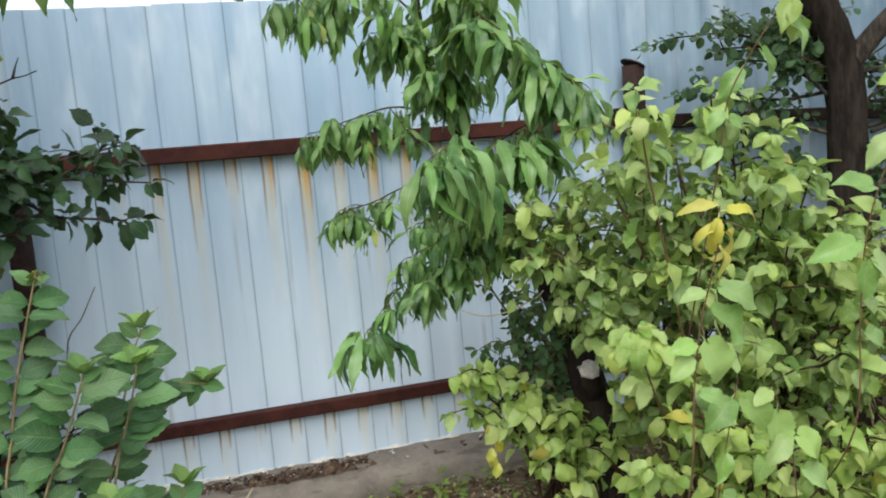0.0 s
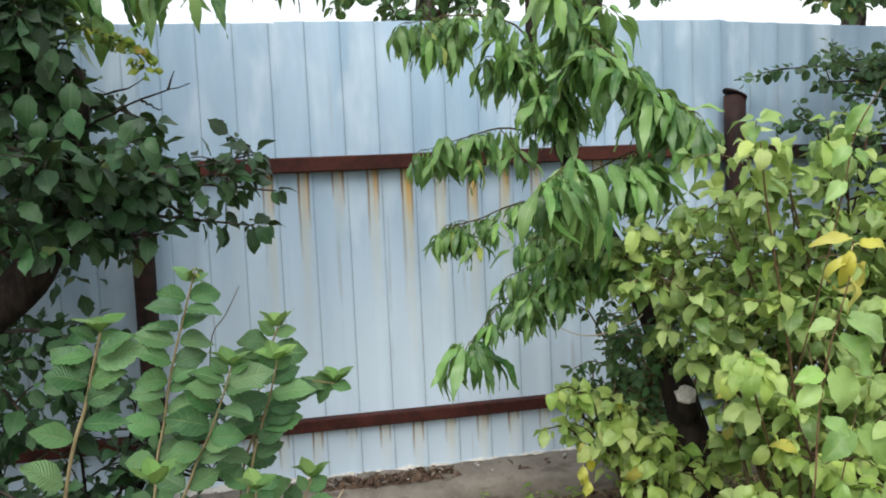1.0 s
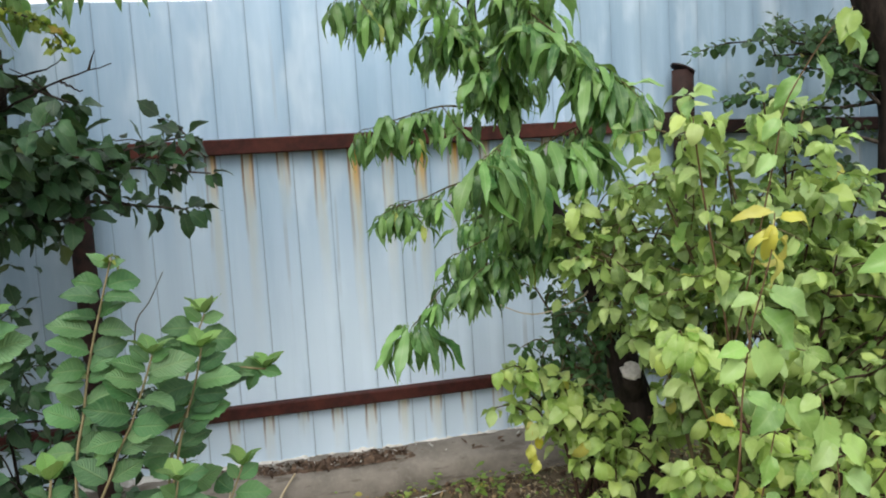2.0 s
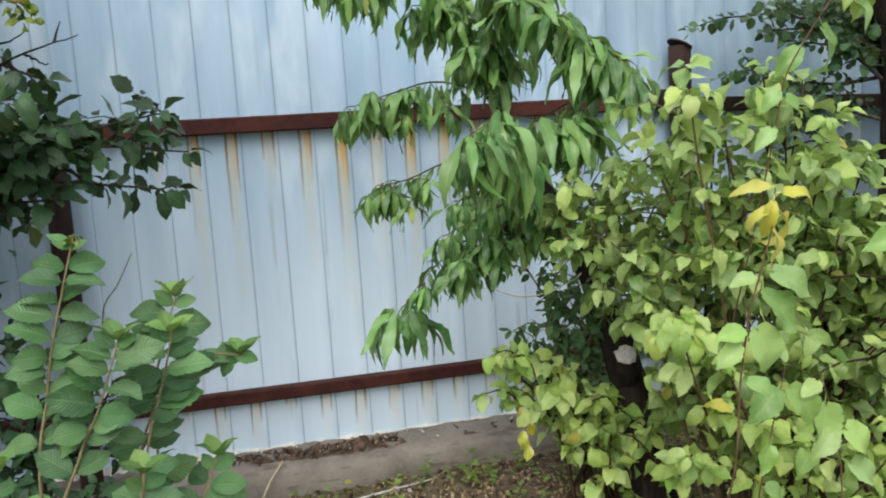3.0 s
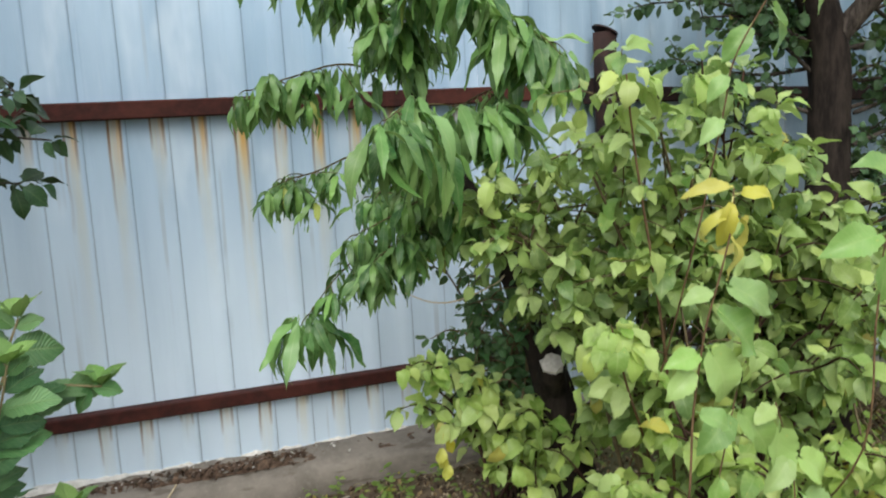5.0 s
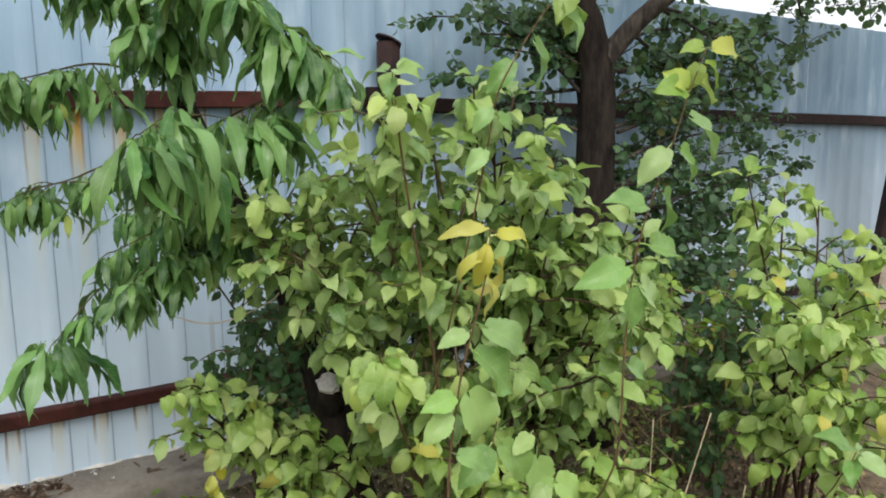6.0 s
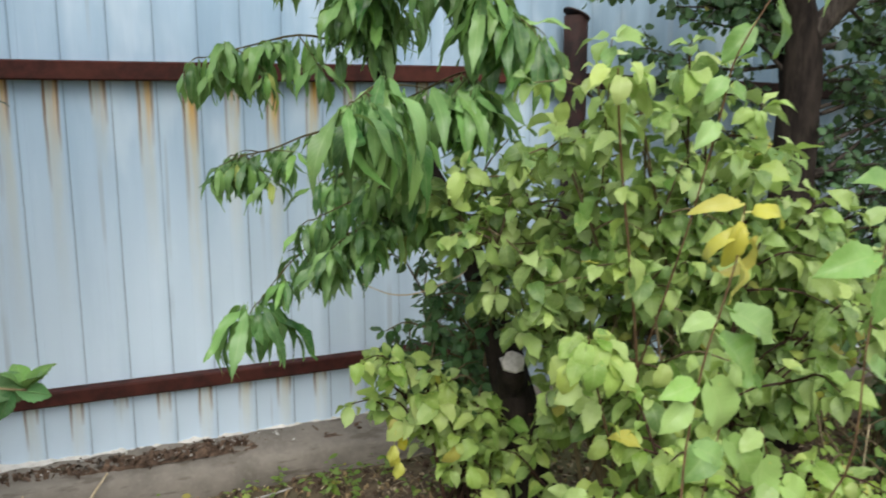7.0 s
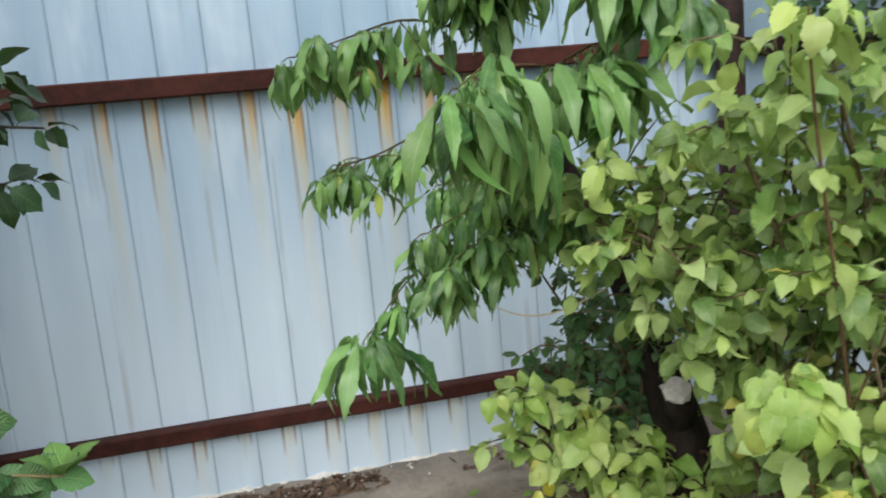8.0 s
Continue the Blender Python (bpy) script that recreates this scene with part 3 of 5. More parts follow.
def box_mesh(name, lo, hi, material, bevel=0.003):
    bm = bmesh.new()
    bmesh.ops.create_cube(bm, size=1.0)
    for v in bm.verts:
        v.co = Vector([lo[i] + (hi[i] - lo[i]) * (v.co[i] + 0.5) for i in range(3)])
    bmesh.ops.bevel(bm, geom=bm.edges[:], offset=bevel, segments=2, affect="EDGES")
    me = bpy.data.meshes.new(name)
    bm.to_mesh(me)
    bm.free()
    me.materials.append(material)
    return me


fence = root_at("metal_fence", (0, 0, 0), "pale blue profiled steel fence with rust-streaked rails", "fence")
edges = [-4.6, -3.75, -2.85, -1.98, -1.35, -0.73, -0.272, 0.507, 0.9, 1.31, 2.12, 2.95, 3.75, 4.6, 5.4, 6.2]
tops = random.Random(4)
for i in range(len(edges) - 1):
    part("sheet", sheet_mesh(edges[i] - (0.03 if i % 2 else 0.0), edges[i + 1] + (0.0 if i % 2 else 0.03), 1.683 + tops.uniform(-0.004, 0.004), 0.0 if i % 2 else -0.0015, M_SHEET if -0.8 < edges[i] < 0.89 else M_SHEET_FAR_SHADED if edges[i] > 2.1 else M_SHEET_DULL), fence, "" if -0.8 < edges[i] < 0.89 else "duller blue-grey sheet, partly toned for tree shade")
for z0, z1 in (TOP_RAIL, LOW_RAIL):
    part("rail", bar_mesh("rail", -4.6, SECTION, z0, z1, 2.6, 2.639, M_RAIL), fence, "rust-brown painted steel rail")
    part("rail", bar_mesh("rail", SECTION + 0.002, 6.2, z0 - 0.012, z1 - 0.012, 2.6, 2.639, M_POST), fence, "dark rusted steel rail")
for x, z in ((1.318, 1.405), (-0.712, 1.17), (-2.75, 1.17)):
    post = part("post", pipe_mesh(x, 2.56, -0.3, z, 0.038 if x > 0 else 0.034), fence, "rusted steel pipe post")
    lid = Wood()
    lid.tube(np.array([(x, 2.56, z), (x + 0.003, 2.56, z + 0.006)]), 0.046, 0.044, 14, 0.1, random.Random(5))
    part("cap", mesh_from("cap", lid.v, lid.f, M_POST, smooth=False), post, "bent steel cap plate")
    for z0, z1 in (TOP_RAIL, LOW_RAIL):
        part("bracket", box_mesh("bracket", (x - 0.07, 2.575, z0 - 0.02 - dip(x)), (x - 0.03, 2.6, z1 + 0.015 - dip(x)), M_POST), fence)


def build_footing():
    xs = np.arange(-4.6, 6.2, 0.02)
    sect = [(2.50, -0.2), (2.498, 0.0), (2.5, 0.08), (2.503, 0.118), (2.512, 0.135), (2.53, 0.142), (2.56, 0.15), (2.6, 0.158), (2.63, 0.162), (2.66, 0.163), (2.74, 0.16), (2.75, -0.2)]
    verts, faces = [], []
    for x in xs:
        for k, (y, z) in enumerate(sect):
            ledge = 0.006 if k in (2, 3) and noise.noise((x * 1.7, 3.3, 1.0)) > -0.1 else 0.0
            a = ledge + noise.noise((x * 3.1, y * 9, z * 9)) * 0.012 + noise.noise((x * 17, y * 30, z * 30)) * 0.006
            crumble = max(0.0, noise.noise((x * 2.3, 5.5, 0.4))) * 0.03 if 3 <= k <= 7 else 0.0
            verts.append((x, y + (a * 0.6 if k < 10 else 0) + crumble * 0.8, z + (a if 2 < k < 10 else 0) - crumble - dip(x) * 0.8))
    n = len(sect)
    for i in range(len(xs) - 1):
        for k in range(n - 1):
            faces.append((i * n + k, i * n + k + 1, (i + 1) * n + k + 1, (i + 1) * n + k))
    foot = tagged(new("footing", mesh_from("footing", verts, faces, M_CONCRETE)), "crumbling grey concrete strip footing under the fence", "footing", kind="structure")
    # white mortar bead along the foot of the sheets
    xs = np.arange(-4.6, 6.2, 0.008)
    verts, faces = [], []
    for x in xs:
        a, b, c = noise.noise((x * 2.6, 1.1, 2.0)), noise.noise((x * 15.0, 8.1, 2.0)), noise.noise((x * 55.0, 3.1, 7.0))
        left = 0.02 * max(0.0, min(1.0, (-0.25 - x) * 6))
        w = max(0.001, 0.009 + left + 0.014 * a + 0.008 * b + 0.009 * c)
        h = max(0.001, 0.007 + 0.5 * left + 0.005 * a + 0.006 * b + 0.007 * c)
        z = 0.158 - dip(x) * 0.8
        verts += [(x, 2.645 - w, z - 0.012), (x, 2.645 - w * 0.85, z + h * 0.6), (x, 2.645 - w * 0.3, z + h), (x, 2.66, z + h)]
    for i in range(len(xs) - 1):
        for k in range(3):
            faces.append((i * 4 + k, i * 4 + k + 1, (i + 1) * 4 + k + 1, (i + 1) * 4 + k))
    part("mortar", mesh_from("mortar", verts, faces, M_MORTAR), foot, "broken white mortar bead")
    # broken lumps of mortar and dirt lying on the ledge
    rng = random.Random(11)
    lumps = [mesh_lump("lump", 0.016, s, (M_MULCH, M_CONCRETE, M_MULCH, M_MORTAR, M_DIRT)[s], 0.35, 1) for s in range(5)]
    for i in range(170):
        x = rng.gauss(-0.1, 0.25) if i % 3 else rng.uniform(-0.6, 1.2)
        m = Matrix.Translation((x, rng.uniform(2.55, 2.625), 0.156 + rng.uniform(-0.006, 0.012))) @ Euler((rng.uniform(-0.6, 0.6), rng.uniform(-0.6, 0.6), rng.random() * 6)).to_matrix().to_4x4() @ Matrix.Diagonal((rng.uniform(0.3, 1.4), rng.uniform(0.2, 0.8), rng.uniform(0.4, 1.0), 1)) @ Matrix.Scale(rng.uniform(0.25, 0.9) if i % 5 != 3 else 0.45, 4)
        part("crumb", lumps[i % 5], foot, m=m)
    # matted heap of rotten leaves on the ledge
    verts, faces = [], []
    hx, hy = np.arange(-0.5, 0.6, 0.006), np.linspace(2.55, 2.624, 16)
    for x in hx:
        body = max(0.0, 1 - abs(x + 0.2) / 0.2) ** 0.6 + max(0.0, 0.75 - abs(x - 0.1) / 0.45) * max(0.0, noise.noise((x * 13, 4.0, 1.0)) + 0.15) * 1.6
        for j, y in enumerate(hy):
            edge = math.sin(math.pi * j / 15)
            h = body * edge * (0.004 + 0.03 * noise.noise((x * 11, y * 26, 2.0)) + 0.02 * noise.noise((x * 45, y * 60, 5.0)))
            h += body * edge * 0.02 * noise.noise((x * 5, y * 20, 9.0)) - 0.004
            verts.append((x, y + 0.006 * noise.noise((x * 30, 1.0, j)), float(np.interp(y, (2.512, 2.53, 2.56, 2.6, 2.63), (0.133, 0.141, 0.149, 0.157, 0.161))) + h))
    for i in range(len(hx) - 1):
        for j in range(15):
            faces.append((i * 16 + j, i * 16 + j + 1, (i + 1) * 16 + j + 1, (i + 1) * 16 + j))
    part("debris", mesh_from("debris", verts, faces, M_MULCH), foot, "matted brown rotten leaves")


def mesh_lump(name, r, seed, material, flat=0.7, fine=2):
    bm = bmesh.new()
    bmesh.ops.create_icosphere(bm, subdivisions=fine, radius=r)
    for v in bm.verts:
        v.co *= 1 + 0.45 * noise.noise(v.co * (1.4 / r) + Vector((seed * 3.1, 0, 0)))
        v.co.z *= flat
    me = bpy.data.meshes.new(name)
    bm.to_mesh(me)
    bm.free()
    me.materials.append(material)
    return me


build_footing()


# ---- peach tree ----
def build_peach():
    base = (0.84, 1.93, 0.0)
    tree = root_at("peach_tree", base, "peach tree with long drooping green leaves before the fence", "tree")
    rng = random.Random(21)
    trunk = Wood()
    trunk.tube(smooth_line([base, (0.83, 1.93, 0.25), (0.77, 1.95, 0.5), (0.715, 2.02, 0.75), (0.64, 2.1, 0.95), (0.555, 2.15, 1.14), (0.445, 2.15, 1.42), (0.43, 2.14, 1.65), (0.4, 2.1, 1.9)], 40), 0.052, 0.004, 10, 0.16, rng)
    trunk.tube(smooth_line([base, (0.82, 1.93, 0.2), (0.785, 1.93, 0.4), (0.75, 1.97, 0.6), (0.7, 2.03, 0.78)], 16), 0.075, 0.03, 10, 0.2, rng)
    part("trunk", trunk.mesh("trunk", M_BARK, base), tree, "dark leaning trunk")
    stub = Wood()
    stub.tube(smooth_line([(0.78, 1.95, 0.43), (0.755, 1.905, 0.5), (0.742, 1.872, 0.545)], 6), 0.045, 0.03, 10, 0.12, rng)
    stub_ob = part("sawn_stub", stub.mesh("stub", M_BARK, base), tree, "dark stub of a sawn-off limb")
    face = Wood()
    face.tube(np.array([(0.7425, 1.873, 0.5435), (0.7395, 1.8665, 0.5515)]), 0.029, 0.026, 11, 0.35, random.Random(3))
    part("cut_face", mesh_from("cut_face", np.array(face.v) - np.array(base), face.f, M_CUT, smooth=False), stub_ob, "pale sawn wood")
    fol = Foliage("peach", M_PEACH, 0.146, 22)
    limbs = [
        # line, leaves, twigs, droop
        ([(0.448, 2.15, 1.42), (0.38, 2.05, 1.54), (0.26, 2.0, 1.57), (0.15, 2.0, 1.57), (0.06, 1.98, 1.55)], 36, 8, 0.95),
        ([(0.445, 2.14, 1.45), (0.36, 2.06, 1.49), (0.28, 2.03, 1.47)], 18, 4, 0.9),
        ([(0.45, 2.14, 1.44), (0.41, 2.04, 1.42), (0.40, 1.99, 1.36)], 20, 4, 1.1),
        ([(0.48, 2.12, 1.31), (0.52, 1.98, 1.46), (0.46, 1.88, 1.56), (0.42, 1.8, 1.68)], 34, 7, 0.9),
        ([(0.42, 2.06, 1.6), (0.46, 1.9, 1.53), (0.53, 1.81, 1.44), (0.62, 1.77, 1.35), (0.7, 1.74, 1.29)], 50, 11, 0.9),
        ([(0.50, 2.12, 1.245), (0.34, 2.1, 1.285), (0.22, 2.13, 1.262), (0.12, 2.15, 1.235)], 26, 5, 1.1),
        ([(0.578, 2.1, 1.08), (0.45, 1.85, 1.16), (0.36, 1.68, 1.17), (0.29, 1.6, 1.14)], 34, 6, 1.1),
        ([(0.575, 2.1, 1.05), (0.38, 2.1, 1.075), (0.253, 2.12, 1.035), (0.18, 2.15, 1.02)], 26, 4, 0.8),
        ([(0.60, 2.05, 0.953), (0.41, 2.05, 0.88), (0.279, 2.03, 0.80), (0.19, 2.0, 0.715)], 22, 3, 0.95),
        ([(0.614, 2.05, 0.936), (0.445, 1.97, 0.885), (0.36, 1.95, 0.84)], 24, 5, 0.7),
        ([(0.63, 2.05, 0.95), (0.58, 1.96, 0.94), (0.55, 1.9, 0.92)], 16, 4, 0.8),
        ([(0.61, 2.06, 0.98), (0.5, 1.98, 0.97), (0.4, 1.97, 0.93), (0.31, 1.98, 0.89)], 30, 6, 0.9),
        ([(0.6, 2.08, 1.0), (0.46, 2.05, 1.0), (0.36, 2.04, 0.97)], 24, 4, 0.9),
        ([(0.56, 2.1, 1.14), (0.62, 1.9, 1.2), (0.6, 1.78, 1.18)], 26, 5, 0.9),
        ([(0.51, 2.12, 1.25), (0.5, 2.05, 1.33), (0.48, 2.0, 1.36)], 16, 3, 1.0),
        ([(0.46, 2.13, 1.38), (0.46, 2.06, 1.42), (0.45, 2.02, 1.41)], 12, 2, 1.1),
        ([(0.43, 2.14, 1.66), (0.1, 1.95, 1.79), (-0.2, 1.8, 1.73), (-0.46, 1.72, 1.65), (-0.76, 1.7, 1.59)], 90, 9, 1.2),
        ([(0.42, 2.13, 1.7), (0.62, 2.0, 1.78), (0.85, 1.9, 1.74)], 22, 2, 1.0),
    ]
    for pts, n, twigs, droop in limbs:
        w = Wood()
        line = smooth_line(pts, 14)
        big = (1.08 if pts[-1][1] < 1.65 else 0.94 if pts[-1][1] < 1.9 else 0.72) if pts[-1][2] > 1.05 else 0.62
        w.tube(line, 0.0034, 0.001, 6, 0.1, rng)
        fol.spray(line, max(10, n), 0.12, droop * 1.25, 0.5, 0.25, 0.95 * big, 0.4, 0, 0.6)
        for k in range(twigs + (4 if pts[-1][2] > 1.05 else 6)):
            s = rng.uniform(0.25, 1.0) if k else 1.0
            p = line[int(s * 13)]
            d = Vector((rng.uniform(-1, 1), rng.uniform(-1.0, 0.5), rng.uniform(-0.8, 0.25))).normalized() * rng.uniform(0.02, 0.1)
            if not k:
                d = Vector(line[-1] - line[-3]) * 0.6
            tw = arc(p, p + np.array(d), 0.004, 6)
            w.tube(tw, 0.0018, 0.0009, 5, 0.1, rng)
            fol.spray(tw, rng.randrange(2, 5), 0.2, droop * 1.2, 0.55, 0.3, 0.9 * big, 0.4, 0, 0.5)
            # a whorl at the end of the twig: leaves arch out, then hang
            a0, lean = rng.uniform(0, 6.28), rng.uniform(0.35, 1.1)
            for j in range(rng.randrange(5, 9)):
                an = a0 + j * 2.4
                side = Vector((math.cos(an), math.sin(an) * 0.8 - 0.15, 0))
                fol.leaf(tw[-1], side * rng.uniform(0.55, 1.0) + Vector((0, 0, -lean * rng.uniform(0.5, 1.3))), side * 0.5 + Vector((0, -0.3, 1.0)), big * rng.uniform(0.7, 1.15))
        part("branch", w.mesh("branch", M_PEACH_TWIG, base), tree)
    # the whorl that hangs lowest
    for k in range(15):
        an = k * 2.4
        fol.leaf((0.175 + 0.025 * math.cos(an), 1.99 + 0.02 * math.sin(an), 0.715), (0.95 * math.cos(an), 0.5 * math.sin(an) - 0.2, -0.75), (math.cos(an), math.sin(an) - 0.4, 0.8), rng.uniform(0.92, 1.15))
    # two long leaves that arch out alone
    fol.leaf((0.6, 1.75, 1.345), (0.9, 0.0, 0.1), (0, -0.2, 1), 0.8)
    fol.leaf((0.68, 1.74, 1.29), (0.8, -0.1, 0.15), (0, -0.2, 1), 0.7)
    fol.hollow((0.76, 1.65, 1.295), (0.92, 1.9, 1.32), 0.03)
    fol.finish(tree, 300)


build_peach()


# ---- bushes ----
def bush(name, label, category, base, tips, kind, material, size, seed, twigs=5, per_twig=8, reach=0.16, wood=None, droop=0.45, stem_leaves=10, start=0.35, face=0.35, group=""):
    """A bush of stems from base to each tip, with leafy side twigs."""
    rng = random.Random(seed)
    plant = root_at(name, base, label, category, group)
    fol = Foliage(kind, material, size, seed + 1)
    for tip in tips:
        for _ in range(12):
            foot = np.array(base) + np.array((rng.uniform(-0.1, 0.1), rng.uniform(-0.1, 0.1), 0.0))
            line = arc(foot, tip, rng.uniform(0.0, 0.08) + 0.3 * math.hypot(tip[0] - foot[0], tip[1] - foot[1]), 12, 0.04, rng)
            if min(near_line(p, *CLEARINGS[0][:2]) for p in line) > 0.045:
                break
        w = Wood()
        w.tube(line, 0.0065, 0.002, 6, 0.1, rng)
        fol.spray(line, stem_leaves, start, droop, 0.9, 0.4, 1.0, 0.3, 4, face)
        for k in range(twigs):
            s = start + (1 - start) * (k + rng.random()) / max(1, twigs)
            p = line[min(11, int(s * 11))]
            d = Vector((rng.uniform(-1, 1), rng.uniform(-1, 0.7), rng.uniform(-0.35, 0.75))).normalized() * reach * rng.uniform(0.5, 1.1)
            tw = arc(p, p + np.array(d), 0.02, 6)
            if any(near_line(tw[-1], a, b) < r for a, b, r in CLEARINGS):
                continue
            w.tube(tw, 0.0028, 0.0012, 5, 0.0, rng)
            fol.spray(tw, max(3, per_twig - 3), 0.1, droop, 0.85, 0.4, 0.95, 0.45, 1, face)
            fol.rosette(tw[-1], 6 if size > 0.05 else 3)
        part("stem", w.mesh("stem", wood or M_SHOOT, base), plant)
    return plant, fol


plant, fol = bush("apricot_bush", "dense apricot bush with yellow-green heart-shaped leaves", "bush", (1.0, 1.74, 0.0),
                  [(0.62, 1.5, 1.1), (0.7, 1.5, 1.2), (0.79, 1.5, 1.15), (0.52, 1.75, 0.93), (0.68, 1.6, 0.78), (0.66, 1.7, 0.99), (0.58, 1.76, 1.02),
                   (0.5, 1.85, 0.97), (0.58, 1.7, 0.92), (0.84, 1.45, 1.0), (0.9, 1.55, 0.9), (0.74, 1.4, 0.85), (0.78, 1.38, 0.7), (0.95, 1.5, 0.72), (0.7, 1.5, 0.62), (0.86, 1.62, 1.12)],
                  "apricot", M_APRICOT, 0.047, 41, 12, 11, 0.18, M_SHOOT, 0.3, 12, 0.4, 0.2)
fol.finish(plant, 300)

plant, fol = bush("apricot_bush", "low apricot bush with pale yellow-green leaves beside the footing", "bush", (0.72, 2.05, 0.02),
                  [(0.45, 2.02, 0.53), (0.48, 2.03, 0.42), (0.48, 2.0, 0.55), (0.55, 1.98, 0.52), (0.63, 1.95, 0.46), (0.52, 1.98, 0.4), (0.72, 1.88, 0.4), (0.8, 1.85, 0.34), (0.6, 1.9, 0.3), (0.68, 1.85, 0.26), (0.86, 1.78, 0.42), (0.95, 1.75, 0.38), (0.78, 1.75, 0.28)],
                  "apricot", M_PALE, 0.05, 51, 5, 6, 0.11, M_RED, 0.45, 8, 0.45)
for k in range(6):
    fol.leaf((0.49 + 0.006 * (k % 3), 1.985, 0.415 - 0.022 * k), (random.uniform(-0.4, 0.4), -0.2, -1), (0, -1, 0.2), 0.8, M_YELLOW)
fol.finish(plant, 220)

plant, fol = bush("apricot_bush", "spreading apricot bush with bright light green leaves near the ground", "bush", (1.05, 1.35, 0.0),
                  [(0.72, 1.35, 0.55), (0.82, 1.25, 0.5), (0.62, 1.4, 0.42), (0.95, 1.2, 0.55), (0.75, 1.2, 0.34), (0.9, 1.15, 0.36), (1.14, 1.25, 0.4), (1.05, 1.1, 0.4), (0.6, 1.3, 0.3)],
                  "apricot", M_PALE, 0.049, 61, 7, 9, 0.15, M_RED, 0.45, 10, 0.35)
for k in range(7):
    fol.leaf((1.0 + 0.022 * k, 1.24 + 0.02 * (k % 3), 0.5 - 0.02 * (k % 4)), (0.3 * (k % 3) - 0.3, -0.3, -1), (0.2, -1, 0.3), 0.8, M_YELLOW)
fol.finish(plant, 300)

plant, fol = bush("apricot_bush", "tall loose apricot bush with light green leaves before the tree", "bush", (1.08, 1.68, 0.0),
                  [(1.24, 1.5, 0.94), (1.31, 1.5, 0.88), (1.18, 1.5, 0.92), (1.28, 1.5, 0.83), (0.9, 1.5, 1.24), (1.0, 1.5, 1.2), (1.08, 1.5, 1.13), (1.02, 1.46, 1.06), (0.95, 1.5, 1.14), (1.05, 1.5, 1.02), (1.16, 1.5, 1.04), (1.02, 1.42, 0.88), (1.16, 1.45, 0.92), (1.28, 1.45, 0.92), (1.1, 1.3, 0.78), (1.34, 1.45, 0.8), (1.0, 1.25, 0.68), (1.22, 1.38, 0.76)],
                  "apricot", M_APRICOT, 0.05, 65, 8, 9, 0.16, M_RED, 0.5, 12, 0.35)
fol.finish(plant, 260)

plant, fol = bush("currant_bush", "small shaded bush with dull little leaves against the fence", "bush", (0.85, 2.3, 0.02),
                  [(0.58, 2.2, 0.78), (0.63, 2.15, 0.62), (0.73, 2.2, 0.82), (0.58, 2.25, 0.5), (0.68, 2.25, 0.42), (0.8, 2.2, 0.6), (0.92, 2.25, 0.7), (1.0, 2.3, 0.5), (0.6, 1.98, 0.7), (0.66, 1.95, 0.6), (0.69, 1.92, 0.7), (0.62, 1.95, 0.5), (0.66, 1.9, 0.42), (0.57, 2.0, 0.62), (0.7, 1.86, 0.76), (0.68, 1.86, 0.66), (0.66, 1.84, 0.72)],
                  "plum", M_TREE, 0.036, 75, 8, 9, 0.13, M_SHOOT, 0.35, 12, 0.25)
w = Wood()
w.tube(smooth_line([(0.66, 1.95, 0.76), (0.628, 1.93, 0.747), (0.537, 1.93, 0.719), (0.469, 1.93, 0.721), (0.404, 1.93, 0.75)], 14), 0.0024, 0.001, 5)
part("bare_twig", w.mesh("bare_twig", M_STRAW, (0.85, 2.3, 0.02)), plant, "thin pale leafless twig")
fol.finish(plant, 180)

plant, fol = bush("currant_bush", "tangled green bush with small leaves below the tree", "bush", (1.5, 2.1, 0.0),
                  [(1.3, 1.38, 0.36), (1.42, 1.42, 0.34), (1.18, 1.34, 0.36), (1.52, 1.5, 0.34), (1.32, 1.52, 0.62), (1.58, 1.52, 0.58), (1.2, 1.48, 0.66), (1.45, 1.5, 0.67), (1.7, 1.55, 0.6), (1.78, 1.52, 0.68), (1.1, 1.85, 0.75), (1.2, 1.8, 0.85), (1.32, 1.8, 0.8), (1.45, 1.8, 0.72), (1.55, 1.75, 0.6), (1.25, 1.75, 0.55), (1.4, 1.7, 0.5), (1.1, 1.8, 0.5), (1.65, 1.85, 0.75), (1.45, 1.95, 0.4), (1.3, 2.0, 0.32), (1.6, 1.98, 0.45), (1.4, 2.15, 0.5), (1.7, 2.1, 0.35)],
                  "plum", M_WEED, 0.036, 71, 8, 9, 0.16, M_SHOOT, 0.35, 12, 0.3)
fol.finish(plant, 280)

plant, fol = bush("apricot_bush", "apricot bush with pale green leaves under the far fence", "bush", (1.85, 1.42, 0.0),
                  [(1.6, 1.22, 0.68), (1.75, 1.2, 0.62), (1.7, 1.2, 0.5), (1.88, 1.25, 0.74), (1.95, 1.3, 0.6), (1.8, 1.2, 0.42), (2.05, 1.35, 0.8), (2.1, 1.4, 0.62), (1.92, 1.5, 0.95), (1.76, 1.5, 1.0), (2.08, 1.5, 0.9)],
                  "apricot", M_PALE, 0.056, 81, 7, 8, 0.17, M_RED, 0.45, 10, 0.3)
fol.finish(plant, 240)


